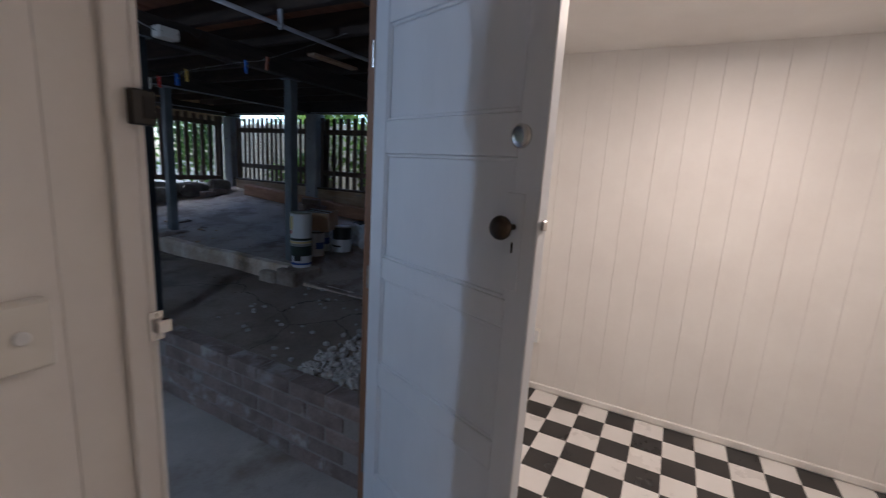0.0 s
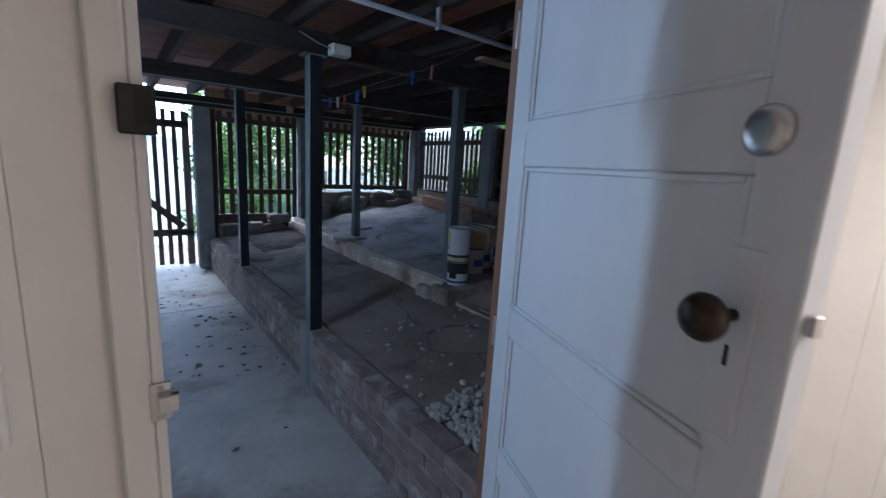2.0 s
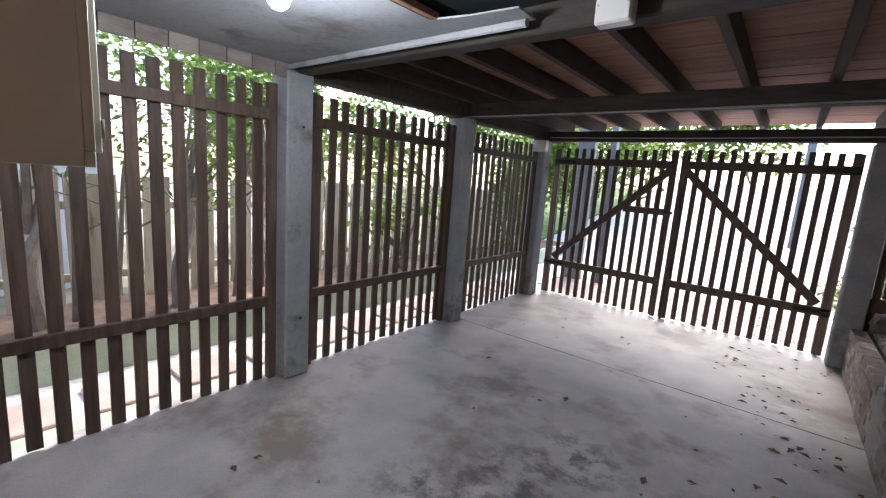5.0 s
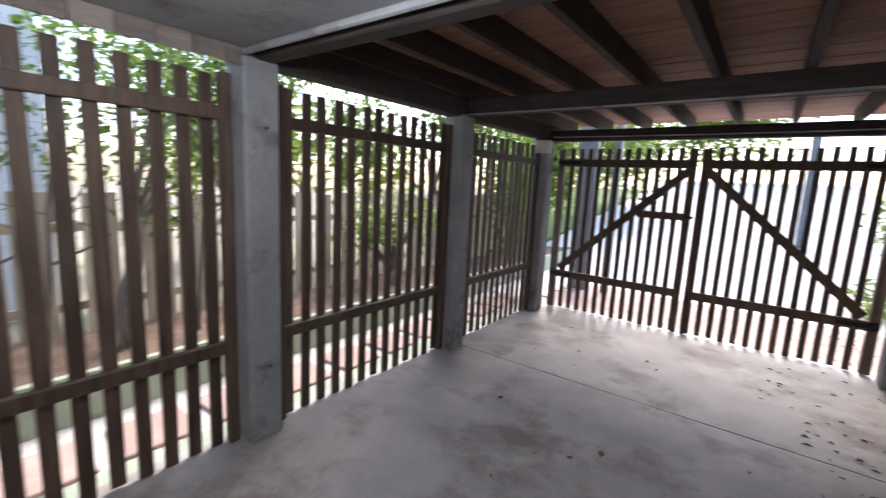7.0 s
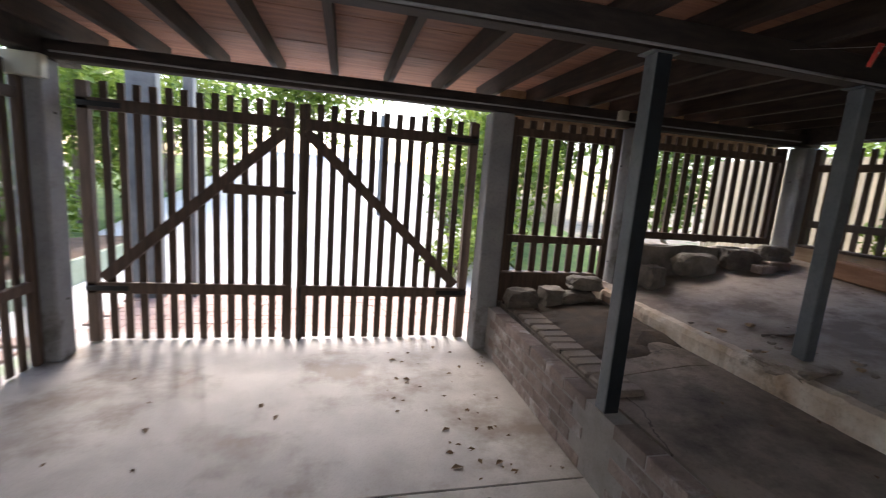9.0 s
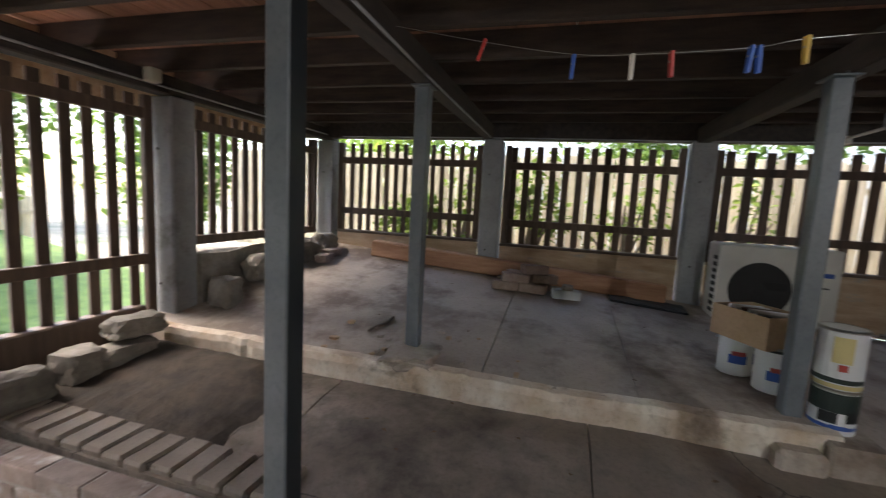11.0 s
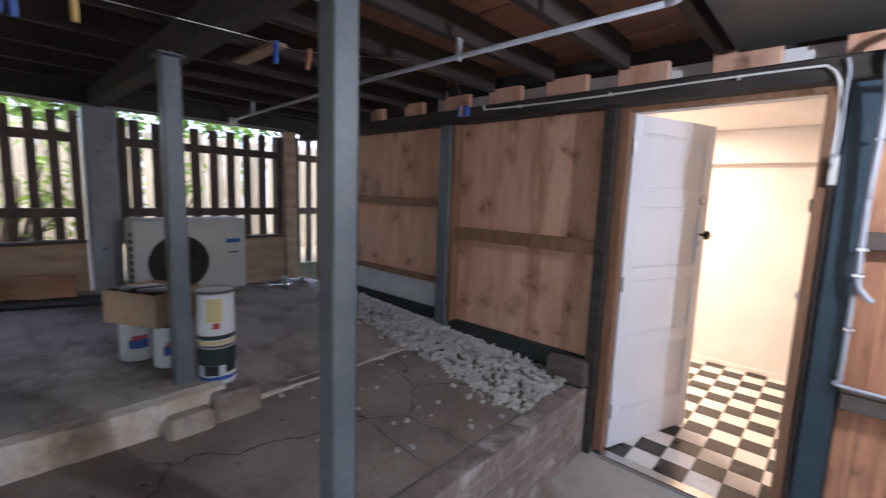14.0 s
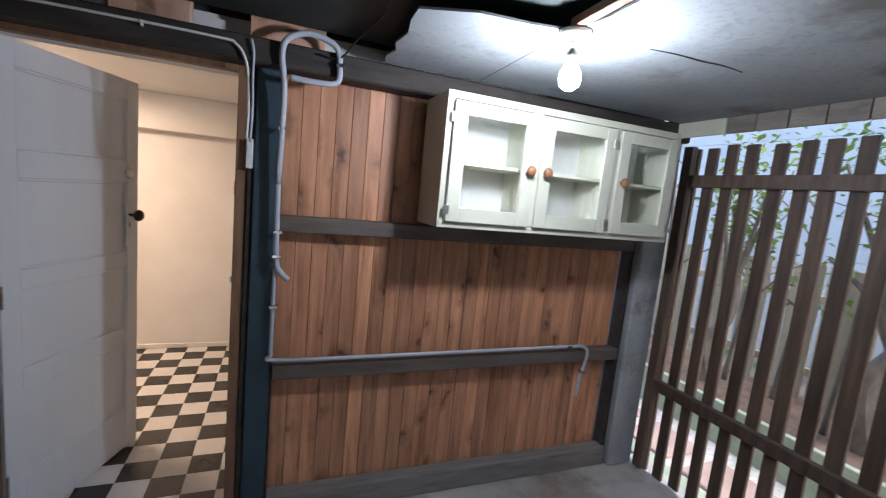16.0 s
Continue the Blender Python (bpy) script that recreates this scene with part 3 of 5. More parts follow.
def fence_panel(a, b, z0, z1, rails, w=0.065, pitch=0.122, name="fence_panel", label="dark-stained timber batten fence panel between posts", inward=1, stiles=True, rail_h=0.07, first=None):
    """Upright battens from a to b with rails on their inner side."""
    a, b = Vector((*a, 0)), Vector((*b, 0))
    d = (b - a).normalized()
    nrm = Vector((-d.y, d.x, 0)) * inward
    ang = math.degrees(math.atan2(-d.x, d.y))
    e = thing(name, ((a.x + b.x) / 2, (a.y + b.y) / 2, z0), label, "fence", "batten fence")
    length = (b - a).length
    k = max(1, round(length / pitch))
    spots = [length * (i + 0.5) / k for i in range(k)] if first is None else [first + pitch * i for i in range(40) if first + pitch * i < length]
    for u in spots:
        p = a + d * u
        part("slat", slat_mesh(w, round((z1 - z0), 2)), None, e, m=pose(p.x, p.y, z0 + rnd.uniform(-0.012, 0.008), rnd.uniform(-0.3, 0.3), rnd.uniform(-0.3, 0.3), ang + rnd.uniform(-1.5, 1.5)))
    for z in rails:
        q = nrm * 0.034
        part("rail", bar(a + q + Vector((0, 0, z)), b + q + Vector((0, 0, z)), 0.042, rail_h, 0.004), M_BATTEN, e)
    if stiles:
        for p, s in ((a, 1), (b, -1)):
            c = p + d * 0.03 * s + nrm * 0.034
            part("stile", bar(c + Vector((0, 0, z0)), c + Vector((0, 0, z1)), 0.06, 0.05, 0.004, up=nrm), M_BATTEN, e)
    return e


XF = XL - 0.045
for y0, y1, first, pitch in ((0.10, 1.66, 0.035, 0.118), (1.90, 3.61, 0.113, 0.127), (3.85, YG - 0.22, 0.09, 0.125)):
    fence_panel((XF, y0), (XF, y1), 0.01, 2.07, (0.59, 1.867), inward=-1, first=first, pitch=pitch)
fence_panel((1.01, YG + 0.09), (2.14, YG + 0.09), 0.65, 2.12, (1.035, 2.0), inward=-1, pitch=0.13, first=0.107)
fence_panel((2.38, YG + 0.09), (4.13, YG + 0.09), 1.09, 2.12, (1.13, 2.0), inward=-1, pitch=0.125)
XF2 = XR + 0.04
fence_panel((XF2, 0.33), (XF2, 1.72), 1.08, 2.10, (1.335, 1.91), inward=1, pitch=0.1535, first=0.037, w=0.075)
fence_panel((XF2, 1.96), (XF2, 3.60), 1.09, 2.11, (1.335, 1.91), inward=1, pitch=0.1285, first=0.146)
fence_panel((XF2, 3.84), (XF2, YG - 0.17), 1.11, 2.11, (1.36, 1.92), inward=1, pitch=0.106, first=0.115, w=0.05)
fence_panel((XF2, -0.35), (XF2, 0.2), 0.75, 2.12, (1.335, 1.91), inward=1, pitch=0.14, stiles=False)
e = thing("timber_post", (XR - 0.03, 0.27, 0.7), "weathered timber fence post", "post")
part("shaft", box(XR - 0.10, XR + 0.02, 0.21, 0.33, 0.62, 2.16, 0.008), M_RETAIN, e)


def gate_leaf(x0, x1, free, y, label):
    """A ledged and braced leaf: free is the meeting edge."""
    e = thing("gate", ((x0 + x1) / 2, y, 0.05), label, "gate", "double gate")
    k = round((x1 - x0) / 0.113)
    for i in range(k):
        x = x0 + (x1 - x0) * (i + 0.5) / k
        part("slat", slat_mesh(0.055, 2.05), None, e, m=pose(x, y, 0.012 + rnd.uniform(-0.008, 0.008), 0, rnd.uniform(-0.25, 0.25), 90))
    for z in (0.463, 1.89):
        part("rail", box(x0, x1, y - 0.055, y - 0.013, z - 0.045, z + 0.045, 0.004), M_BATTEN, e)
    hinge = x0 if free == x1 else x1
    s = 1 if free == x1 else -1
    part("brace", bar((hinge + 0.12 * s, y - 0.035, 0.54), (free - 0.06 * s, y - 0.035, 1.83), 0.04, 0.085, 0.004), M_BATTEN, e)
    part("stile", box(min(hinge, hinge + 0.08 * s), max(hinge, hinge + 0.08 * s), y - 0.055, y - 0.013, 0.012, 2.05, 0.004), M_BATTEN, e)
    part("stile", box(min(free, free - 0.05 * s), max(free, free - 0.05 * s), y - 0.05, y - 0.013, 0.012, 2.05, 0.004), M_BATTEN, e)
    for z in (0.463, 1.89):
        part("strap_hinge", box(min(hinge, hinge + 0.3 * s), max(hinge, hinge + 0.3 * s), y - 0.062, y - 0.055, z - 0.02, z + 0.02, 0.002), M_BLACKMETAL, e)
    return e


GY = 5.88
left_leaf = gate_leaf(-2.38, -0.83, -0.83, GY, "dark batten gate leaf with diagonal brace and lock rail")
part("lock_rail", box(-1.38, -0.83, GY - 0.055, GY - 0.013, 1.28, 1.36, 0.004), M_BATTEN, left_leaf)
part("hand_hole_board", box(-1.02, -0.96, GY - 0.05, GY - 0.013, 1.36, 1.58, 0.003), M_BATTEN, left_leaf)
part("latch", box(-0.90, -0.80, GY - 0.075, GY - 0.055, 1.305, 1.335, 0.003), M_BLACKMETAL, left_leaf)
right_leaf = gate_leaf(-0.79, 0.77, -0.79, GY, "dark batten gate leaf with diagonal brace and drop bolt")
part("drop_bolt", tube([(-0.76, GY - 0.065, 0.0), (-0.76, GY - 0.065, 0.5)], 0.009, 8), M_BLACKMETAL, right_leaf)

# retaining boards and stones along the right and far fences
for k, (y0, y1, z0, z1) in enumerate(((0.34, 1.72, 0.60, 1.07), (1.96, 3.60, 0.62, 1.10), (3.84, 5.45, 0.66, 1.12))):
    e = thing("retaining_board", (XR - 0.05, (y0 + y1) / 2, z0), "weathered brown fibre board along the fence base", "board", "boards along the fence")
    part("sheet", box(XR - 0.07, XR - 0.03, y0, y1, z0, z1, 0.006), M_RETAIN, e)
    part("capping", box(XR - 0.09, XR + 0.04, y0, y1, z1, z1 + 0.025, 0.004), M_BATTEN, e)
structure("wall_rubble", sheet_grid(2.37, 4.2, YG - 0.12, YG + 0.13, 0.09, lambda x, y: 1.04 + 0.05 * noise.noise(Vector((x * 3, y * 3, 1))), 0.4), M_STONE, "low rendered rubble wall under the fence", "wall")
structure("wall_fence_base", box(1.0, 2.05, YG + 0.02, YG + 0.12, 0.3, 0.72, 0.01), M_BATTEN, "dark board under the batten fence", "board")
ROCKS = ((1.16, 5.42, 0.16, 0.09, 0.11, 0), (1.48, 5.46, 0.13, 0.11, 0.10, 8), (1.80, 5.47, 0.17, 0.10, 0.07, -5), (1.70, 5.44, 0.20, 0.10, 0.065, 3), (2.42, 5.36, 0.13, 0.11, 0.12, 20), (2.95, 5.43, 0.26, 0.09, 0.13, 4), (3.45, 5.42, 0.22, 0.09, 0.12, -6), (3.85, 5.40, 0.18, 0.09, 0.11, 2))
for k, (x, y, a, b, c, r) in enumerate(ROCKS):
    base = terrace_z(x, y) if x < 2.1 else upper_z(x, y)
    lift = 0.12 if k == 2 else 0.0
    o = part("stone", rock((a, b, c), k + 1), M_STONE, m=pose(x, y, base + c * 0.8 + lift, 0, 0, r))
    tagged(o, "pale rubble stone at the foot of the fence", "stone", "stones by the fence")

# ---- the wall with the door ----
# room side lining and outer faces are separate skins
DW, DH = 0.80, 2.07
YI = -0.10
XE, YB, ZR = 2.295, -2.25, 2.235                # end wall, back wall and ceiling of the room
bm = box(-1.5, -0.02, YI, -0.085, 0.0, 2.3)
box(0.82, XE + 0.012, -0.062, -0.0575, 0.0, 2.3, bm=bm)
box(-0.02, 0.82, YI, -0.085, DH + 0.012, 2.3, bm=bm)
structure("wall_door_core", bm, M_WHITE, "white lining behind grooved boards", "wall")


def grooved_wall(name, u0, u1, z0, z1, at, axis, facing, pitch=0.14, hole=None):
    """White boards with fine grooves, each a part of the wall."""
    base = thing(name, ((u0 + u1) / 2 if axis == "x" else at, at if axis == "x" else (u0 + u1) / 2, z0), "white painted wall of grooved vertical boards", "wall", kind="structure")
    n = round((u1 - u0) / pitch)
    for i in range(n):
        a, b = u0 + (u1 - u0) * i / n + 0.0004, u0 + (u1 - u0) * (i + 1) / n - 0.0004
        zz = z0
        if hole and a < hole[1] and b > hole[0]:
            if a < hole[0] - 0.01:
                b = hole[0]
            elif b > hole[1] + 0.01:
                a = hole[1]
            else:
                zz = hole[2]
        lo, hi = sorted((at, at + 0.014 * facing))
        bmx = box(a, b, lo, hi, zz, z1, 0.0011) if axis == "x" else box(lo, hi, a, b, zz, z1, 0.0011)
        part("board", bmx, M_WHITE, base)
    return base


grooved_wall("wall_door_inner", -1.493, 0.892, 0.03, ZR, YI, "x", -1, 0.1325, hole=(-0.02, 0.82, DH + 0.012))
grooved_wall("wall_corner_inner", 0.893, XE - 0.001, 0.03, ZR, -0.0625, "x", -1)
grooved_wall("wall_room_end", YB, -0.077, 0.03, ZR, XE + 0.014, "y", -1)
structure("wall_room_back", box(-1.5, XE + 0.06, YB - 0.1, YB, 0, 2.4), M_WHITE, "plain white room wall", "wall")
structure("wall_room_side", box(-1.593, -1.493, YB, -0.12, 0, 2.4), M_WHITE, "plain white room wall", "wall")
structure("wall_room_end_core", box(XE + 0.016, XE + 0.06, YB, -0.06, 0, 2.4), M_WHITE, "white room wall core", "wall")
structure("ceiling_room", box(-1.5, XE + 0.06, YB - 0.1, -0.06, ZR, ZR + 0.04), M_WHITE, "smooth white room ceiling", "ceiling")
structure("trim_bulkhead", box(-1.4, XE - 0.001, YB, YB + 0.12, 1.94, ZR - 0.001, 0.004), M_WHITE, "white boxed bulkhead", "trim")
structure("baseboard_end", box(XE - 0.015, XE, YB + 0.015, -0.09, 0.030, 0.075, 0.005), M_WHITE, "low white skirting", "skirting")
structure("baseboard_back", box(-1.4, XE - 0.016, YB, YB + 0.015, 0.030, 0.075, 0.005), M_WHITE, "low white skirting", "skirting")
bm = box(0.947, XE - 0.001, -0.090, -0.077, 0.030, 0.42, 0.003)
box(0.947, XE - 0.001, -0.104, -0.077, 0.42, 0.443, 0.004, bm)
structure("trim_dado", bm, M_WHITE, "white boxed dado with a moulded cap", "trim")
structure("floor_room", box(-1.5, XE + 0.06, YB - 0.1, 0.0, -0.1, 0.024), M_WHITE, "floor under the chequered tiles", "floor")
e = thing("ceiling_light", (1.2, -1.3, ZR - 0.02), "round white ceiling downlight switched on", "light")
part("rim", lathe([(0.13, 0.02), (0.135, 0.008), (0.12, 0.0), (0.11, 0.02)], 32, pose(1.2, -1.3, ZR - 0.02)), M_WPLASTIC, e)
part("diffuser", lathe([(0.108, 0.0), (0.108, 0.01)], 32, pose(1.2, -1.3, ZR - 0.025)), M_ROOMGLOW, e)

# door frame
bm = box(-0.036, -0.020, -0.128, -0.043, 0.02, DH, 0.003)
structure("door_jamb_strike", bm, M_WHITE, "white painted door jamb", "door frame")
structure("door_jamb_strike_outer", box(-0.068, -0.022, -0.042, 0.0, 0.0, DH + 0.03, 0.003), M_JAMB, "bare brown timber door casing", "door frame")
structure("door_jamb_hinge_outer", box(0.80, 0.86, -0.042, 0.0, 0.0, DH + 0.03, 0.003), M_JAMB, "bare brown timber door casing", "door frame")
structure("door_jamb_hinge", box(0.80, 0.82, -0.10, -0.043, 0.02, DH, 0.002), M_JAMB, "bare brown timber door jamb", "door frame")
structure("door_head_outer", box(-0.021, 0.799, -0.042, 0.0, DH, DH + 0.05, 0.003), M_JAMB, "bare brown timber door head", "door frame")
structure("door_head", box(-0.019, 0.798, -0.10, -0.043, DH, DH + 0.012, 0.002), M_WHITE, "white painted door head", "door frame")
structure("trim_architrave_strike", box(-0.080, -0.0365, YI - 0.030, YI - 0.0145, 0.03, DH + 0.08, 0.004), M_WHITE, "white door architrave", "trim")
structure("trim_architrave_hinge", box(0.83, 0.91, YI - 0.034, YI - 0.0145, 0.03, DH + 0.08, 0.005), M_WHITE, "white door architrave", "trim")
structure("trim_architrave_head", box(-0.012, 0.82, YI - 0.034, YI - 0.0145, DH + 0.002, DH + 0.08, 0.005), M_WHITE, "white door architrave", "trim")
structure("door_sill", box(0.0, 0.80, -0.06, 0.035, -0.02, 0.028, 0.004), M_CHROME, "metal strip over the door threshold", "threshold")


def room_door():
    """A four panel door standing open, hinged at x = 0.79."""
    W, H, T = 0.755, 2.03, 0.036
    m = pose(0.80, -0.05, 0.038, 0, 0, math.degrees(math.atan2(-0.69, -0.255)))
    e = thing("door_1", (0.80, -0.05, 0.038), "white four-panel timber door standing open into the room", "door", kind="structure")

    def piece(name, *d, mat=M_DOOR, bev=0.003, label=""):
        return part(name, box(*d, bev), mat, e, label, m)
    st = 0.082
    for u in (0, W - st):
        piece("stile", u, u + st, -T / 2, T / 2, 0, H)
    edges = [0, 0.24, 0.629, 0.72, 1.059, 1.138, 1.508, 1.618, 1.93, H]
    for a, b in zip(edges[0::2], edges[1::2]):
        piece("rail", st, W - st, -T / 2 + 0.001, T / 2 - 0.001, a if a else 0, b)
    zs = [(edges[i], edges[i + 1]) for i in range(1, 8, 2)]
    for a, b in zs:
        piece("panel", st - 0.004, W - st + 0.004, -0.007, 0.007, a - 0.004, b + 0.004, bev=0.0)
        for s in (-1, 1):
            bmx = bmesh.new()
            for q in ((st, st + 0.012, a, b), (W - st - 0.012, W - st, a, b), (st + 0.012, W - st - 0.012, a, a + 0.012), (st + 0.012, W - st - 0.012, b - 0.012, b)):
                box(q[0], q[1], *sorted((0.0072 * s, 0.0135 * s)), q[2], q[3], 0.003, bmx)
            part("moulding", bmx, M_DOOR, e, m=m)
    for s in (-1, 1):
        k = pose(W - 0.07, s * T / 2, 1.335, -90 * s)
        part("backplate", box(W - 0.097, W - 0.043, *sorted((s * T / 2, s * (T / 2 + 0.004))), 1.17, 1.42, 0.0018), M_DOOR, e, "long painted lock plate", m)
        part("knob", lathe([(0.008, 0), (0.008, 0.03), (0.016, 0.034), (0.029, 0.045), (0.031, 0.056), (0.026, 0.066), (0.012, 0.071)], 20, k), M_BRONZE, e, "dark bronze door knob", m, True)
        part("keyhole", box(W - 0.0725, W - 0.0675, *sorted((s * (T / 2 + 0.004), s * (T / 2 + 0.0055))), 1.268, 1.295, 0.0), M_DARK, e, m=m)
        part("deadlock", lathe([(0.03, 0), (0.03, 0.006), (0.024, 0.010), (0.012, 0.011)], 24, pose(W - 0.072, s * T / 2, 1.558, -90 * s)), M_CHROME if s < 0 else M_BLACKMETAL, e, "round chrome deadlock cylinder", m, True)
    part("latch", box(W - 0.001, W + 0.01, -0.008, 0.008, 1.335, 1.36, 0.002), M_CHROME, e, m=m)
    for z in (0.2, 1.0, 1.8):
        part("hinge", tube([(0.0, -T / 2 - 0.004, z), (0.0, -T / 2 - 0.004, z + 0.09)], 0.006, 8), M_CHROME, e, m=m)
    return e


room_door()

# ---- outer faces of the door wall ----
structure("stud_strike", box(-0.092, -0.070, -0.06, 0.012, 0, 2.13, 0.003), M_BEAM, "dark timber stud beside the door", "stud")
structure("stud_hinge", box(0.862, 0.93, -0.06, 0.05, 0, 2.13, 0.003), M_BEAM, "dark timber stud beside the door", "stud")
e = thing("steel_column", (-0.145, 0.03, 0), "dark blue painted steel column beside the door", "post")
part("shaft", box(-0.197, -0.094, -0.05, 0.025, 0.0, 2.13, 0.005), M_DARKSTEEL, e)
part("flange", box(-0.2065, -0.198, -0.05, 0.012, 0.0, 2.13, 0.004), M_BEAM, e)
e = thing("steel_column", (2.2, 0.03, 0.45), "blue-grey steel column set in the plywood wall", "post")
part("shaft", box(2.10, 2.213, -0.05, 0.06, 0.40, 2.108, 0.005), M_STEEL, e)
part("cap_plate", box(2.085, 2.23, -0.05, 0.08, 2.108, 2.114, 0.002), M_STEEL, e)

pine = thing("wall_pine", (-1.27, -0.04, 0.1), "red-brown knotty pine boards fixed upright", "wall", kind="structure")
x = -0.207
k = 0
while x > -2.2:
    part("board", box(x - 0.0735, x + 0.0003, -0.055, -0.034, 0.02, 2.15, 0.003), M_PINE, pine)
    x -= 0.0745
for z0, z1 in ((0.715, 0.79), (1.412, 1.485)):
    structure("trim_rail", box(-2.255, -0.207, -0.033, 0.04, z0, z1, 0.004), M_PINE_RAIL, "grey-brown hardwood rail across the pine wall", "rail")
structure("trim_sole", box(-2.265, -0.207, -0.033, 0.05, 0.0, 0.125, 0.006), M_SOLE, "worn timber sole plate of the pine wall", "rail")
structure("trim_end_stud", box(-2.268, -2.24, -0.05, 0.035, 0.0, 2.13, 0.004), M_BEAM, "dark stud at the end of the pine wall", "stud")

ply = thing("wall_plywood", (2.5, -0.03, 0.6), "pinkish knotty plywood sheets between timber studs", "wall", kind="structure")
for x0, x1, z0 in ((0.932, 1.545, 0.57), (1.548, 2.098, 0.57), (2.215, 3.15, 0.86), (3.153, 4.03, 0.86)):
    part("sheet", box(x0, x1, -0.055, -0.04, z0, 2.14, 0.001), M_PLY, ply)
for d in ((0.932, 2.098, 1.245, 1.33), (2.215, 4.03, 1.475, 1.538), (2.215, 4.03, 0.853, 0.892)):
    part("rail", box(d[0], d[1], -0.039, 0.03, d[2], d[3], 0.003), M_JAMB, ply)
for x0, x1 in ((2.055, 2.098), (3.96, 4.03)):
    part("stud", box(x0, x1, -0.039, 0.045, 0.58, 2.13, 0.003), M_JAMB, ply)
for i in range(3):
    part("block", box(2.25 + 0.6 * i + 0.002, 2.25 + 0.6 * (i + 1) - 0.002, -0.08, 0.0, 0.64, 0.852, 0.006), M_BLOCK, ply, "white painted base block")
part("membrane", box(0.95, 2.15, -0.06, 0.012, 0.25, 0.585, 0.008), M_PLASTIC_BLACK, ply, "black waterproof membrane at the wall foot")
part("membrane", box(2.25, 4.06, -0.07, 0.01, 0.25, 0.639, 0.008), M_PLASTIC_BLACK, ply, "black waterproof membrane at the wall foot")
o = part("timber_offcut", box(-0.13, 0.13, -0.04, 0.04, -0.08, 0.08, 0.012), M_PINE_RAIL, m=pose(1.03, 0.065, 0.505, 0, 3, 2))
tagged(o, "weathered timber offcut against the plywood wall", "timber")
bm = bmesh.new()
for x0, x1 in ((0.15, 0.42), (0.62, 0.88), (1.06, 1.33), (1.52, 1.78), (1.96, 2.20), (2.45, 2.66), (2.95, 3.12), (-0.36, -0.06)):
    box(x0, x1, -0.02, 0.03, 2.197, 2.31, 0.004, bm)
structure("trim_blocking", bm, M_PLY, "raw timber blocking above the wall plate", "blocking")
structure("wall_closing", box(-2.5, 4.4, -0.16, -0.12, 2.25, 2.62), M_BEAM, "dark boards closing the wall top", "wall")

# ---- torn ceiling sheet and lamp over the corner ----
bm = bmesh.new()
edge = [(-0.605, 0.11), (-0.59, 0.2), (-0.61, 0.29), (-0.585, 0.38), (-0.60, 0.5), (-0.575, 0.62), (-0.57, 0.72), (-0.74, 0.80), (-0.9, 0.815), (-1.04, 0.845), (-1.06, 1.0), (-1.045, 1.25), (-1.03, 1.54), (-0.85, 1.58), (-0.64, 1.60), (-0.64, 1.74), (-2.395, 1.74), (-2.395, 0.11)]
lo = [bm.verts.new((x, y, 2.196)) for x, y in edge]
hi = [bm.verts.new((x, y, 2.204)) for x, y in edge]
bm.faces.new(lo[::-1])
bm.faces.new(hi)
for i in range(len(edge)):
    j = (i + 1) % len(edge)
    bm.faces.new((lo[i], lo[j], hi[j], hi[i]))
structure("ceiling_sheet", bm, M_SHEET, "torn pale fibre ceiling sheet with water stains", "ceiling")
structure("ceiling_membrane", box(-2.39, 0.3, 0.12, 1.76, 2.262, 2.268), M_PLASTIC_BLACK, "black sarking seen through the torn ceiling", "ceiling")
structure("trim_torn_edge", bar((-1.035, 0.86, 2.212), (-1.015, 1.56, 2.212), 0.03, 0.03, 0.003), M_JAMB, "splintered timber edge of the ceiling", "trim")
structure("trim_crack", tube(smooth_path([(-1.335, 0.875, 2.196), (-1.446, 0.892, 2.196), (-1.551, 0.894, 2.196), (-1.64, 0.905, 2.196), (-1.76, 0.897, 2.196)]), [0.002 + 0.0025 * math.sin(math.pi * k / 24) for k in range(25)], 6), M_BEAM, "dark open crack in the ceiling sheet", "crack")
structure("trim_sheet_joint", bar((-1.063, 0.11, 2.1965), (-1.035, 0.80, 2.1965), 0.003, 0.003), M_BEAM, "thin dark joint between ceiling sheets", "joint")
bm = tube([(-2.39, 1.70, 2.18), (-0.66, 1.71, 2.18)], 0.018, 8)
structure("trim_ceiling_pipe", bm, M_CONCPOST, "grey pipe along the bearer", "pipe")
e = thing("eave_strip", (-2.385, 0.9, 2.11), "row of short pale boards above the fence", "boards")
y = 0.1
k = 0
while y < 1.7:
    w = 0.30 if k == 0 else 0.15
    part("board", box(-2.40, -2.385, y, y + w - 0.005, 2.11, 2.195, 0.002), M_CREAM if k == 0 else M_EAVE, e)
    y += w
    k += 1

e = thing("bulb_holder", (-1.05, 0.85, 2.196), "white batten lamp holder with a lit bulb", "lamp")
part("base", lathe([(0.05, 0.0), (0.052, -0.012), (0.04, -0.026), (0.026, -0.032)], 24, pose(-1.05, 0.85, 2.195)), M_WPLASTIC, e, smooth=True)
part("socket", lathe([(0.02, 0.0), (0.021, -0.04), (0.018, -0.052)], 20, pose(-1.05, 0.85, 2.164)), M_TIN, e, smooth=True)
o = part("bulb", lathe([(0.014, 0.0), (0.02, -0.014), (0.033, -0.04), (0.036, -0.06), (0.03, -0.08), (0.015, -0.092), (0.003, -0.095)], 24, pose(-1.05, 0.85, 2.11)), M_BULB, e, "glowing white bulb", smooth=True)
o.visible_shadow = False


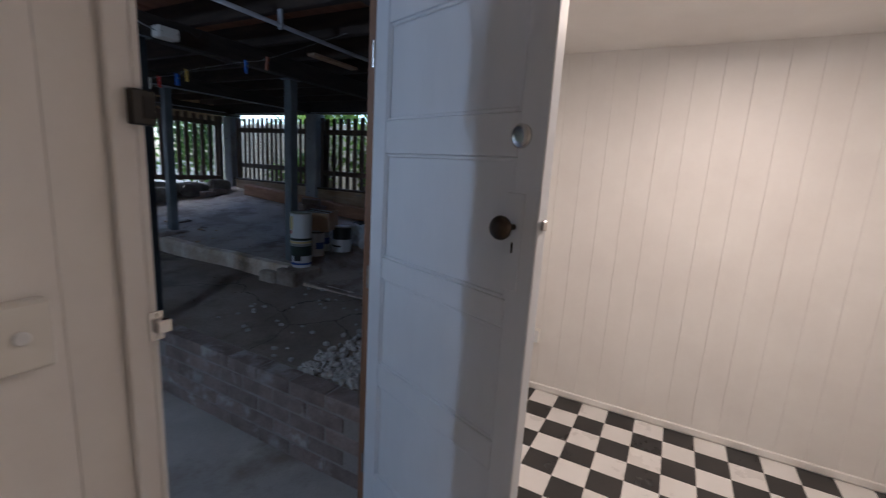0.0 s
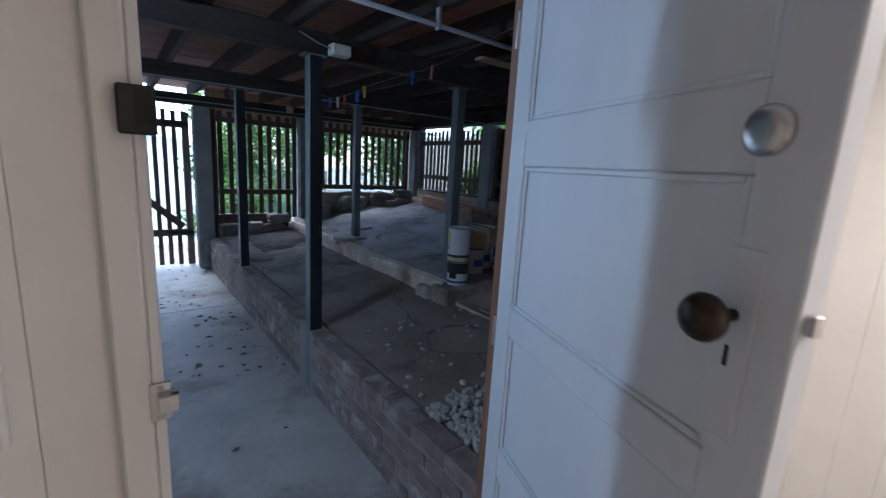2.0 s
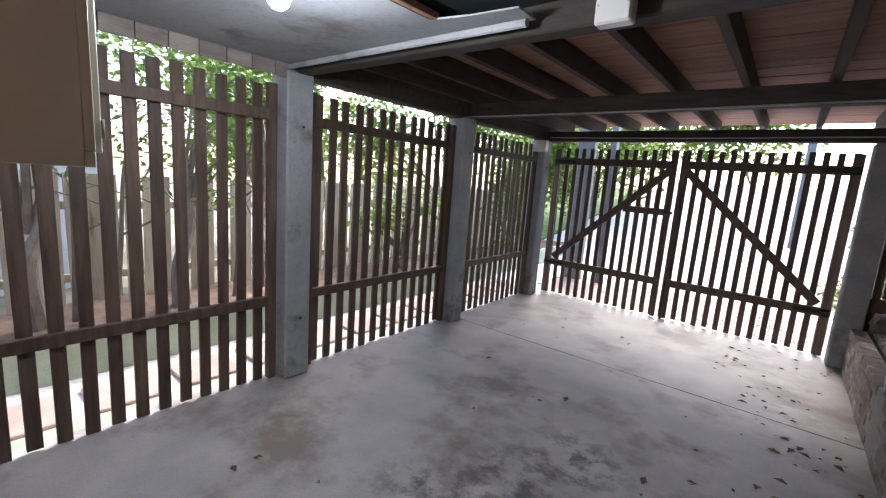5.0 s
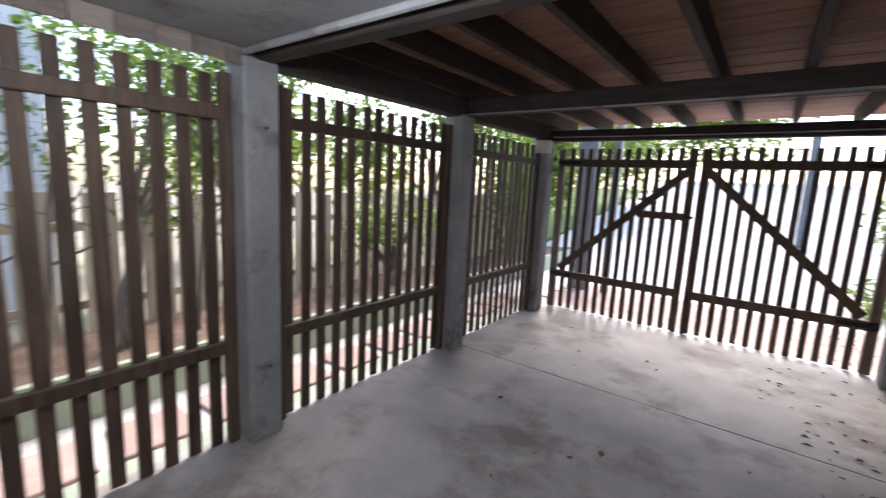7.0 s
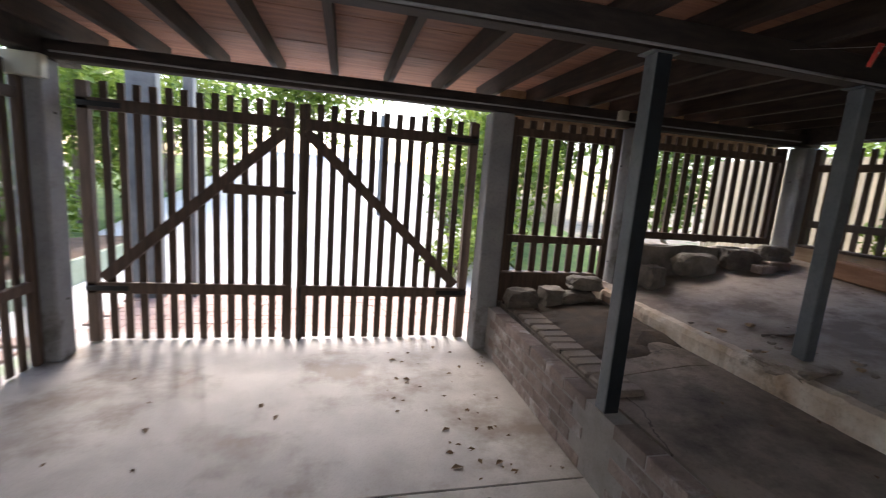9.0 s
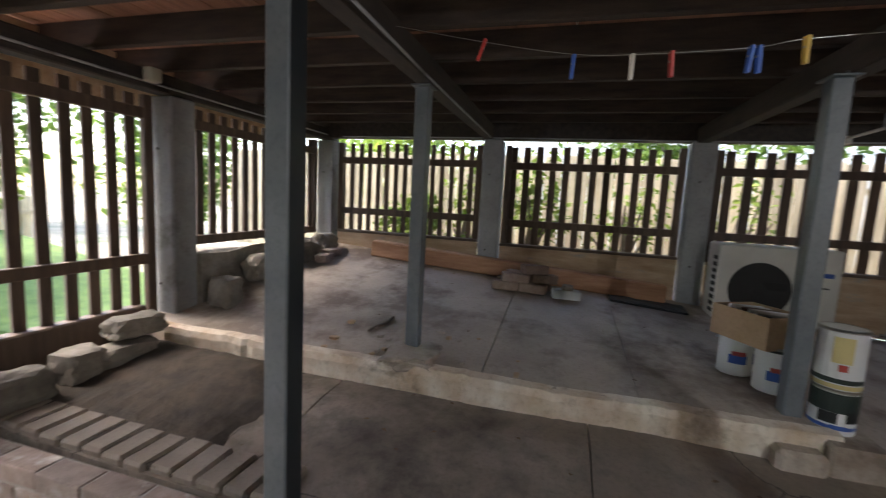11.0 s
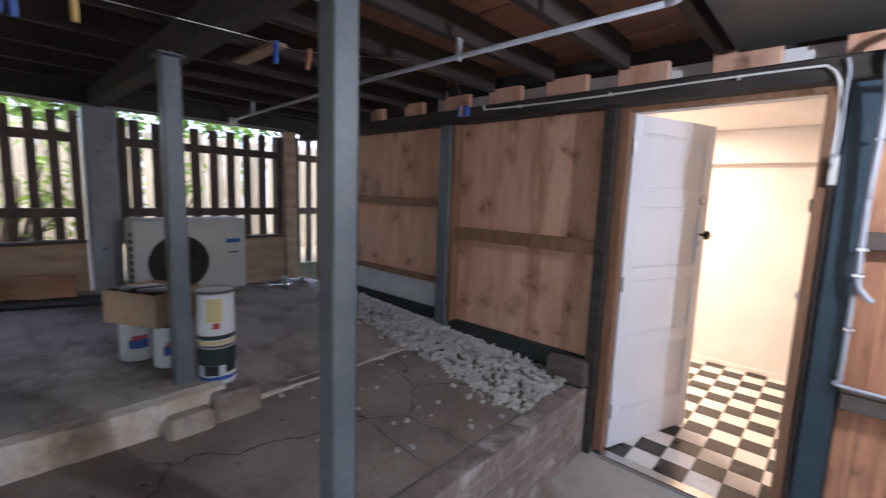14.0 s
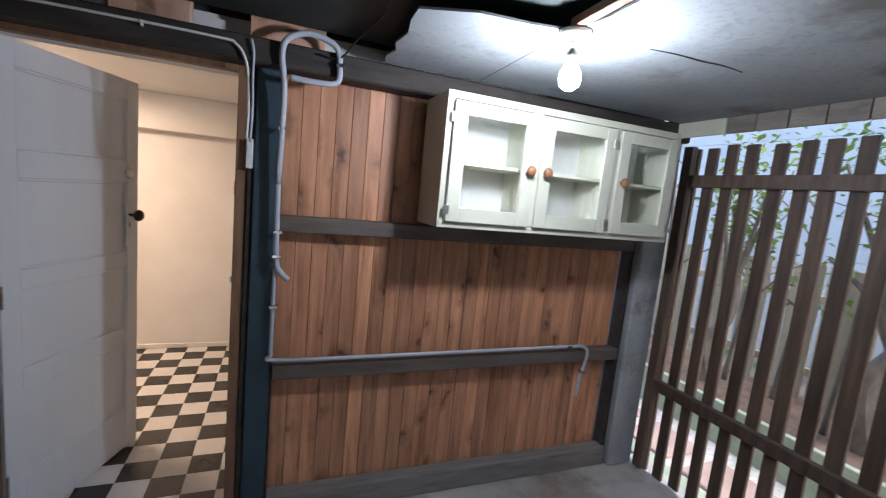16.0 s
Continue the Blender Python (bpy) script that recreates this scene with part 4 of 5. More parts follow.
# ---- wall cabinet ----
def wall_cabinet():
    x0, x1, y0, y1, z0, z1 = -2.165, -0.838, 0.045, 0.31, 1.505, 2.083
    e = thing("wall_cabinet", ((x0 + x1) / 2, y0, z0), "cream painted wall cabinet with three glazed doors", "cabinet")
    t = 0.018
    part("side", box(x0, x0 + t, y0, y1, z0, z1, 0.002), M_CREAM, e)
    part("side", box(x1 - t, x1, y0, y1, z0, z1, 0.002), M_CREAM, e)
    part("top", box(x0 + t, x1 - t, y0, y1, z1 - t, z1, 0.001), M_CREAM, e)
    part("bottom", box(x0 + t, x1 - t, y0, y1, z0, z0 + t, 0.001), M_CREAM, e)
    part("back", box(x0 + t, x1 - t, y0 + 0.001, y0 + 0.009, z0 + t, z1 - t), M_AC, e, "unpainted beige back panel")
    part("shelf", box(x0 + t, x1 - t, y0 + 0.01, y1 - 0.03, 1.785, 1.80, 0.001), M_CREAM, e)
    cuts = [-0.838, -1.295, -1.745, -2.165]
    for a in cuts[1:3]:
        part("divider", box(a - 0.008, a + 0.008, y0 + 0.01, y1 - 0.002, z0 + t, z1 - t, 0.001), M_CREAM, e)
    part("face_frame", box(x0, x1, y1, y1 + 0.018, z0, z0 + 0.032, 0.002), M_CREAM, e)
    part("face_frame", box(x0, x1, y1, y1 + 0.018, z1 - 0.032, z1, 0.002), M_CREAM, e)
    for a, w in ((x0 + 0.014, 0.014), (x1 - 0.016, 0.016), (cuts[1], 0.018), (cuts[2], 0.018)):
        part("face_frame", box(a - w, a + w, y1, y1 + 0.018, z0 + 0.033, z1 - 0.033, 0.001), M_CREAM, e)
    yd = y1 + 0.0185
    for i in range(3):
        a, b = cuts[i + 1] + 0.016, cuts[i] - (0.03 if i == 0 else 0.016)
        if i == 2:
            a += 0.012
        za, zb = z0 + 0.03, z1 - 0.04
        s = 0.062
        d = part("door", box(a, a + s, yd, yd + 0.018, za, zb, 0.002), M_CREAM, e, "glazed cabinet door")
        part("stile", box(b - s, b, yd, yd + 0.018, za, zb, 0.002), M_CREAM, d)
        part("rail", box(a + s, b - s, yd, yd + 0.0175, za, za + s, 0.001), M_CREAM, d)
        part("rail", box(a + s, b - s, yd, yd + 0.0175, zb - s * 0.9, zb, 0.001), M_CREAM, d)
        g = part("pane", box(a + s - 0.004, b - s + 0.004, yd + 0.006, yd + 0.009, za + s - 0.004, zb - s * 0.9 + 0.004), M_GLASS, d, "clear glass pane")
        g.visible_shadow = False
        kx = a + 0.028 if i == 0 else b - 0.028
        part("knob", lathe([(0.009, 0), (0.009, 0.01), (0.02, 0.018), (0.024, 0.028), (0.019, 0.038), (0.008, 0.042)], 20, pose(kx, yd + 0.018, 1.79, -90)), M_KNOB, d, "turned wooden knob", smooth=True)
        hx = b if i == 0 else a
        for zz in (za + 0.05, zb - 0.07):
            part("hinge", box(hx - 0.013, hx + 0.013, yd + 0.018, yd + 0.0205, zz - 0.02, zz + 0.02, 0.001), M_TIN, d)
    return e


wall_cabinet()

# ---- conduits and wiring ----
e = thing("conduit", (-0.2049, 0.07, 0.8097), "grey flexible conduit clipped to the wall", "conduit")
part("loop", tube(smooth_path([(-0.1951, 0.075, 1.619), (-0.2019, 0.1, 1.99), (-0.1873, 0.125, 2.146), (-0.2146, 0.125, 2.21), (-0.2927, 0.125, 2.239), (-0.3707, 0.125, 2.224), (-0.4049, 0.125, 2.195), (-0.4146, 0.125, 2.137), (-0.4078, 0.122, 2.068), (-0.3219, 0.122, 2.054), (-0.2195, 0.115, 2.059)]), 0.0125, 10), M_CONDUIT, e, smooth=True)
part("drop", tube(smooth_path([(-0.1951, 0.075, 1.619), (-0.2019, 0.07, 1.298), (-0.2244, 0.065, 1.234), (-0.2556, 0.06, 1.2)]), 0.0125, 10), M_CONDUIT, e, smooth=True)
part("run", tube(smooth_path([(-0.198, 0.05, 1.249), (-0.198, 0.05, 0.9268), (-0.2, 0.05, 0.8488), (-0.2341, 0.05, 0.8176), (-0.7805, 0.05, 0.8176), (-1.834, 0.05, 0.8215), (-1.932, 0.055, 0.8244), (-1.985, 0.06, 0.8), (-1.99, 0.06, 0.7317), (-1.961, 0.06, 0.6244), (-1.951, 0.06, 0.5024)], 8), 0.0095, 8), M_CONDUIT, e, smooth=True)
for x, z, y in ((-0.198, 1.854, 0.085), (-0.2, 1.415, 0.07), (-0.2, 1.307, 0.07), (-0.198, 1.073, 0.05), (-0.415, 2.137, 0.125), (-1.971, 0.663, 0.06), (-1.854, 0.821, 0.05)):
    part("clip", box(x - 0.022, x + 0.016, y - 0.016, y + 0.014, z - 0.008, z + 0.008, 0.002), M_CHROME, e, "small metal saddle clip")
e = thing("wall_cable", (0.9756, 0.11, 2.146), "thin white cable clipped along the wall plate", "cable")
part("cable", tube(smooth_path([(1.746, 0.12, 2.19), (1.746, 0.12, 2.168), (1.678, 0.115, 2.158), (1.063, 0.113, 2.151), (0.4878, 0.113, 2.158), (0.04878, 0.113, 2.158), (-0.01951, 0.113, 2.146), (-0.05366, 0.11, 2.098), (-0.06439, 0.07, 2.029), (-0.06829, 0.06, 1.912), (-0.06439, 0.058, 1.795)]), 0.0055, 8), M_WPLASTIC, e, smooth=True)
for x in (1.46, 0.88, 0.29):
    part("clip", box(x - 0.004, x + 0.004, 0.106, 0.122, 2.142, 2.164, 0.001), M_WPLASTIC, e)
part("cable", tube(smooth_path([(-0.07317, 0.115, 2.176), (-0.08293, 0.11, 2.127), (-0.08097, 0.085, 2.049), (-0.08293, 0.06, 1.902), (-0.07805, 0.058, 1.785)]), 0.005, 8), M_CONDUIT, e, smooth=True)
e = thing("light_switch", (-0.06439, 0.06, 1.717), "small white architrave switch on the door stud", "switch")
part("plate", box(-0.09, -0.062, 0.0122, 0.028, 1.675, 1.80, 0.003), M_WPLASTIC, e)
part("rocker", box(-0.081, -0.069, 0.028, 0.032, 1.745, 1.765, 0.001), M_CANWHITE, e)
e = thing("hanging_wire", (-0.5, 0.3, 2.25), "dark loose wire hanging from the torn ceiling", "wire")
part("wire", tube(smooth_path([(-0.33, 0.115, 2.17), (-0.41, 0.13, 2.165), (-0.46, 0.2, 2.22), (-0.52, 0.45, 2.26), (-0.5, 0.75, 2.262)]), 0.004, 6), M_BLACKMETAL, e, smooth=True)
e = thing("ceiling_pipe", (2.2, 1.05, 2.2), "thin white plastic pipe hung under the joists", "pipe")
part("pipe", tube([(4.12, 0.86, 2.19), (2.9, 0.915, 2.2), (1.85, 0.965, 2.205), (0.36, 0.96, 2.215)], 0.0115, 10), M_CONDUIT, e, smooth=True)
part("elbow", tube(smooth_path([(0.37, 0.96, 2.215), (0.33, 0.96, 2.225), (0.325, 0.96, 2.29)]), 0.013, 10), M_CONDUIT, e, smooth=True)
for x in (3.6, 2.4, 1.25):
    part("saddle", box(x - 0.008, x + 0.008, 0.915 + (2.9 - x) * 0.03 - 0.016, 0.915 + (2.9 - x) * 0.03 + 0.016, 2.19, 2.29, 0.002), M_CONDUIT, e)
part("outlet", box(4.08, 4.15, 0.83, 0.89, 2.15, 2.21, 0.004), M_WPLASTIC, e)
for pts in (((-2.4, 3.70, 2.165), (-0.8, 3.705, 2.16), (0.9, 3.70, 2.168), (2.2, 3.72, 2.163), (4.1, 3.74, 2.17)), ((-2.35, 5.52, 2.172), (-0.7, 5.53, 2.165), (0.8, 5.53, 2.173), (2.5, 5.55, 2.17), (4.1, 5.55, 2.178)), ((4.17, 0.3, 2.17), (4.175, 2.0, 2.165), (4.17, 3.6, 2.172), (4.175, 5.4, 2.168))):
    e = thing("beam_cable", pts[0], "dusty grey cable slung along a bearer", "cable", "cables on bearers")
    part("cable", tube(smooth_path(pts, 8), 0.007, 8), M_CONCPOST, e, smooth=True)


def junction_box(x0, x1, y0, y1, z0, z1, label, mat):
    e = thing("junction_box", ((x0 + x1) / 2, (y0 + y1) / 2, z0), label, "junction box")
    part("body", box(x0, x1, y0, y1, z0, z1, 0.006), mat, e)
    part("lid", box(x0 + 0.004, x1 - 0.004, y0 - 0.006, y0 - 0.0002, z0 + 0.004, z1 - 0.004, 0.003), mat, e)
    for sx in (x0 + 0.014, x1 - 0.014):
        part("screw", lathe([(0.004, 0), (0.004, 0.002)], 8, pose(sx, y0 - 0.006, (z0 + z1) / 2, 90)), M_TIN, e)
    return e


junction_box(-0.375, -0.245, 1.69, 1.752, 2.12, 2.245, "square white junction box on a bearer", M_WPLASTIC)
junction_box(1.02, 1.14, 1.70, 1.778, 2.155, 2.22, "round-edged cream junction box on a bearer", M_WPLASTIC)
junction_box(-2.54, -2.32, 5.36, 5.445, 1.975, 2.125, "cream meter box fixed to the gate post", M_CREAM)
junction_box(1.95, 2.03, 5.47, 5.535, 2.165, 2.25, "small cream junction box near the bearer", M_CREAM)
e = thing("flood_wire", (1.0, 1.75, 2.25), "loose pale wires at a junction box", "wire")
part("wire", tube(smooth_path([(1.02, 1.735, 2.19), (0.95, 1.735, 2.205), (0.9, 1.74, 2.225), (0.84, 1.75, 2.25)]), 0.004, 6), M_CONCPOST, e)
part("wire", tube(smooth_path([(1.13, 1.735, 2.19), (1.2, 1.74, 2.24), (1.28, 1.75, 2.22), (1.32, 1.77, 2.26)]), 0.004, 6), M_BLACKMETAL, e)
e = thing("small_carton", (1.655, 0.45, 2.07), "small red, white and blue carton hung under a joist", "carton")
part("hanging_wire", tube([(1.66, 0.44, 2.115), (1.70, 0.445, 2.22), (1.735, 0.447, 2.30)], 0.002, 6), M_TIN, e)
part("box", box(1.62, 1.70, 0.42, 0.46, 2.06, 2.12, 0.003), M_CANBLUE, e)
part("white_band", box(1.648, 1.672, 0.4602, 0.462, 2.062, 2.118), M_CANWHITE, e)
part("red_band", box(1.637, 1.648, 0.4602, 0.462, 2.062, 2.118), M_CANRED, e)

o = part("plank", bar((1.96, 1.47, 2.272), (2.44, 1.465, 2.272), 0.075, 0.02, 0.003), M_RETAIN)
tagged(o, "pale loose timber plank nailed under the joists", "plank")

# ---- clothes line ----
e = thing("clothes_line", (1.59, 2.5, 2.1), "thin wire clothes line under the joists", "clothes line")
part("wire", tube(smooth_path([(1.62, 3.75, 2.26), (1.59, 3.35, 2.165), (1.546, 3.0, 2.09), (1.535, 2.75, 2.078), (1.54, 2.43, 2.088), (1.53, 2.29, 2.105), (1.555, 1.9, 2.13), (1.575, 1.68, 2.142), (1.615, 1.516, 2.16), (1.7, 0.9, 2.29)]), 0.0011, 6), M_TIN, e)


def peg(x, y, z, lean, mat, colour):
    e = thing("clothes_peg", (x, y, z), colour + " plastic peg clipped on the wire line", "peg", "pegs on the line")
    m = pose(x, y, z, lean, 0, 12)
    for s in (-1, 1):
        part("jaw", bar((s * 0.008, 0, 0.034), (s * 0.0035, 0, -0.052), 0.013, 0.009, 0.0015, up=(1, 0, 0)), mat, e, m=m)
    part("spring", lathe([(0.004, -0.008), (0.004, 0.008)], 10, pose(0, 0, 0.0, 90)), M_TIN, e, m=m)
    return e


M_PEG = {c: plain(c + "_peg", v, 0.4) for c, v in (("red", (0.60, 0.06, 0.05)), ("blue", (0.04, 0.13, 0.50)), ("white", (0.72, 0.70, 0.62)), ("yellow", (0.66, 0.45, 0.10)), ("brown", (0.45, 0.20, 0.13)))}
for x, y, z, lean, c in ((1.589, 3.351, 2.142, 18, "red"), (1.546, 3.002, 2.055, 3, "blue"), (1.535, 2.803, 2.045, 0, "white"), (1.54, 2.676, 2.052, -3, "red"), (1.54, 2.442, 2.06, 4, "blue"), (1.538, 2.418, 2.058, -4, "blue"), (1.53, 2.292, 2.08, -2, "yellow"), (1.575, 1.68, 2.118, 2, "blue"), (1.615, 1.516, 2.138, 8, "brown")):
    peg(x, y, z, lean, M_PEG[c], c)


# ---- things on the upper slab ----
def air_unit():
    x0, x1, y0, y1, z0, z1 = 3.79, 4.07, 0.90, 1.745, upper_z(3.9, 1.3) - 0.01, 1.30
    e = thing("air_conditioner_unit", (4.0, 1.35, z0), "old beige outdoor air conditioner unit without its fan grille", "air conditioner")
    bm = box(x0 + 0.012, x1, y0, y1, z0 + 0.03, z1, 0.012)
    part("casing", bm, M_AC, e)
    cy, cz, r = 1.435, z0 + 0.30, 0.225
    rim = bmesh.new()
    n = 40
    outer, inner = [], []
    # front panel with a round opening
    for k in range(n):
        a = 2 * math.pi * k / n
        c, s = math.cos(a), math.sin(a)
        lim = min((0.30 / abs(c)) if abs(c) > 1e-6 else 9, (0.285 / abs(s)) if abs(s) > 1e-6 else 9)
        outer.append(rim.verts.new((x0, cy + c * lim, cz + s * lim)))
        inner.append(rim.verts.new((x0, cy + c * r, cz + s * r)))
    deep = [rim.verts.new((x0 + 0.011, v.co.y, v.co.z)) for v in inner]
    for k in range(n):
        j = (k + 1) % n
        rim.faces.new((outer[k], inner[k], inner[j], outer[j]))
        rim.faces.new((inner[k], deep[k], deep[j], inner[j]))
    part("front_panel", rim, M_AC, e)
    part("fan_opening", lathe([(r - 0.002, 0.0), (r - 0.002, 0.0015)], 40, pose(x0 + 0.0105, cy, cz, 0, -90)), M_DARK, e, "dark round fan opening")
    hub = part("fan", lathe([(0.05, 0), (0.05, 0.004), (0.03, 0.007)], 20, pose(x0 + 0.0085, cy, cz, 0, -90)), M_DARK, e, "black fan hub")
    for k in range(3):
        a = 2 * math.pi * k / 3 + 0.4
        part("blade", bar((x0 + 0.006, cy + 0.05 * math.cos(a), cz + 0.05 * math.sin(a)), (x0 + 0.006, cy + 0.19 * math.cos(a + 0.5), cz + 0.19 * math.sin(a + 0.5)), 0.09, 0.003, up=(1, 0, 0.2)), M_DARK, hub)
    for i in range(9):
        z = z0 + 0.08 + i * 0.055
        part("side_louvre", box(x0 + 0.03, x0 + 0.12, y1 - 0.002, y1 + 0.006, z, z + 0.032, 0.002), M_DARK, e)
    part("label", box(x0 + 0.0085, x0 + 0.0115, 0.95, 1.07, z0 + 0.44, z0 + 0.475), M_CANBLUE, e, "blue maker's label")
    part("label", box(x0 + 0.0085, x0 + 0.0115, 0.97, 1.05, z0 + 0.35, z0 + 0.362), M_CANBLACK, e)
    for y in (0.97, 1.65):
        part("foot", box(x0, x1 + 0.01, y - 0.03, y + 0.03, z0, z0 + 0.032, 0.004), M_TIN, e)
    return e


air_unit()


def paint_can(x, y, z, r, h, label, bands, lid=True):
    """A tin with coloured bands: (from, to, material) as shares of its height."""
    e = thing("paint_tin", (x, y, z), label, "paint tin", "paint tins by the post")
    part("body", lathe([(r * 0.97, 0), (r, 0.006), (r, h - 0.008), (r * 0.97, h)], 28, pose(x, y, z)), M_CANWHITE, e, smooth=False)
    for a, b, m in bands:
        part("label_band", lathe([(r + 0.0012, a * h), (r + 0.0012, b * h)], 28, pose(x, y, z)), m, e)
    part("rim", lathe([(r + 0.002, h - 0.01), (r + 0.003, h - 0.004), (r - 0.004, h + 0.003), (r - 0.010, h - 0.004)], 28, pose(x, y, z)), M_TIN, e)
    return e


def patch(e, x, y, z, r, a0, a1, z0, z1, mat):
    """A curved label patch on a tin."""
    bm = bmesh.new()
    n = 8
    q = [[bm.verts.new((x + (r + 0.0025) * math.cos(radians(a0 + (a1 - a0) * i / n)), y + (r + 0.0025) * math.sin(radians(a0 + (a1 - a0) * i / n)), z + zz)) for zz in (z0, z1)] for i in range(n + 1)]
    for a, b in zip(q, q[1:]):
        bm.faces.new((a[0], b[0], b[1], a[1]))
    part("label_patch", bm, mat, e)


e = paint_can(2.125, 1.745, 0.60, 0.086, 0.20, "paint tin with black, white and blue label", ((0.5, 0.93, M_CANGREEN), (0.12, 0.2, M_CANBLUE)))
patch(e, 2.125, 1.745, 0.60, 0.086, 120, 165, 0.05, 0.10, M_CANBLACK)
patch(e, 2.125, 1.745, 0.60, 0.086, 185, 225, 0.06, 0.11, M_CANBLACK)
patch(e, 2.125, 1.745, 0.60, 0.086, 150, 190, 0.025, 0.045, M_CANBLUE)
e = paint_can(2.127, 1.747, 0.803, 0.088, 0.265, "open tin with white, yellow and red label", ((0.02, 0.09, M_CANYEL), (0.11, 0.19, M_CANGREEN)))
patch(e, 2.127, 1.747, 0.803, 0.088, 135, 180, 0.12, 0.235, M_CANYEL)
patch(e, 2.127, 1.747, 0.803, 0.088, 152, 172, 0.085, 0.115, M_CANRED)
part("opening", lathe([(0.082, 0), (0.082, 0.001)], 28, pose(2.127, 1.747, 1.064)), M_DARK, e)
for x, y in ((2.41, 1.87), (2.60, 1.98)):
    e = paint_can(x, y, upper_z(x, y), 0.085, 0.24, "white paint tin with blue and red label", ((0.9, 0.99, M_CANBLACK),))
    patch(e, x, y, upper_z(x, y), 0.085, 140, 200, 0.07, 0.12, M_CANBLUE)
    patch(e, x, y, upper_z(x, y), 0.085, 150, 195, 0.115, 0.14, M_CANRED)
    patch(e, x, y, upper_z(x, y), 0.085, 230, 290, 0.07, 0.13, M_CANBLUE)
e = paint_can(2.70, 1.80, upper_z(2.70, 1.80), 0.09, 0.25, "white paint tin with a black label", ((0.5, 0.97, M_CANBLACK), (0.2, 0.27, M_CANBLACK)))
patch(e, 2.70, 1.80, upper_z(2.70, 1.80), 0.09, 215, 300, 0.05, 0.12, M_CANWHITE)
o = part("plastic_bag", rock((0.13, 0.11, 0.12), 61, 0.55), M_CANWHITE, m=pose(3.0, 1.80, upper_z(3.0, 1.80) + 0.095, 0, 0, 25))
tagged(o, "crumpled white plastic bag beside the paint tins", "bag")
e = thing("cardboard_box", (2.51, 1.92, 0.87), "open cardboard box of odds and ends on paint tins", "box")
m = pose(2.51, 1.92, 0.866, 0, 0, 28)
for d in ((-0.17, -0.165, -0.14, 0.14, 0, 0.17), (0.165, 0.17, -0.14, 0.14, 0, 0.17), (-0.165, 0.165, -0.14, -0.135, 0, 0.17), (-0.165, 0.165, 0.135, 0.14, 0, 0.17), (-0.165, 0.165, -0.135, 0.135, 0, 0.005)):
    part("panel", box(*d), M_CARD, e, m=m)
part("contents", sheet_grid(-0.16, 0.16, -0.13, 0.13, 0.03, lambda x, y: 0.135 + 0.03 * noise.noise(Vector((x * 22, y * 22, 3))), 0.01), M_DARK, e, "jumble of dark odds and ends", m)
for k in range(5):
    part("tube", tube([(-0.12 + 0.05 * k, -0.1, 0.155), (-0.06 + 0.04 * k, 0.1, 0.17)], 0.012, 8), (M_TIN, M_CANWHITE, M_BATTEN)[k % 3], e, m=m)

def soil_z(x, y):
    edge = max(0.0, min(1.0, (y - 4.2 - 0.3 * noise.noise(Vector((x * 3, 1, 5)))) / 0.3))
    return terrace_z(x, y) - 0.03 + 0.055 * edge + 0.012 * noise.noise(Vector((x * 9, y * 9, 2)))


structure("ground_soil", sheet_grid(1.06, 1.97, 3.8, 5.6, 0.05, soil_z, 0.02), M_SOIL, "dark damp soil and leaf litter below the rubble", "soil")
# worn mound round a post foot, twig and flakes on the slab
o = part("footing_mound", rock((0.2, 0.17, 0.05), 44, 0.3), M_UPPER, m=pose(2.15, 3.75, upper_z(2.15, 3.75) - 0.012))
tagged(o, "rough lump of concrete round a post foot", "footing")
o = part("twig", tube(smooth_path([(2.58, 4.08, upper_z(2.58, 4.08) + 0.012), (2.47, 4.09, upper_z(2.47, 4.09) + 0.012), (2.40, 4.13, upper_z(2.4, 4.13) + 0.012), (2.33, 4.15, upper_z(2.33, 4.15) + 0.01)], 4), 0.009, 6), M_BARK)
tagged(o, "short dark stick lying on the slab", "stick")
fr = random.Random(77)
for k in range(26):
    fx, fy = fr.uniform(2.05, 2.5), 3.75 + fr.gauss(0, 0.35)
    s = fr.uniform(0.008, 0.026)
    o = part("flake", rock((s, s * fr.uniform(0.6, 1.4), s * 0.5), 90 + k), M_UPPER if k % 3 else M_RETAIN, m=pose(fx, fy, upper_z(fx, fy) + 0.2 * s))
    tagged(o, "small broken flake of concrete on the slab", "flake", "concrete flakes")

e = thing("timber_sleeper", (4.03, 3.55, 0.8), "long weathered reddish timber lying along the fence", "timber")
bm = bar((4.0, 2.07, upper_z(4.0, 2.07) + 0.085), (3.99, 4.9, upper_z(3.99, 4.9) + 0.075), 0.14, 0.16, 0.012)
part("log", bm, M_LOG, e)
part("end_split", box(3.965, 3.972, 2.0655, 2.0695, upper_z(4.0, 2.07) + 0.03, upper_z(4.0, 2.07) + 0.14), M_DARK, e)
BR = ((3.60, 3.44, 0, 4), (3.62, 3.20, 0, -6), (3.73, 3.42, 0, 3), (3.74, 3.17, 0, 7), (3.61, 3.36, 1, 10), (3.68, 3.12, 1, 22), (3.70, 3.33, 1, -14), (3.66, 3.2, 2, 35), (3.58, 2.92, 0, 8))
for x, y, lay, r in BR:
    o = part("brick", box(-0.055, 0.055, -0.115, 0.115, 0, 0.076, 0.006), M_BLOCK if y < 3 else M_LOOSE, m=pose(x, y, upper_z(x, y) + 0.005 + 0.078 * lay, 2, 1, r))
    tagged(o, "grey concrete block lying loose on the slab" if y < 3 else "loose red brick stacked on the slab", "brick", "loose bricks")
o = part("stone", rock((0.05, 0.05, 0.03), 21), M_STONE, m=pose(3.58, 2.91, upper_z(3.58, 2.91) + 0.10))
tagged(o, "small pale stone lying on a block", "stone")
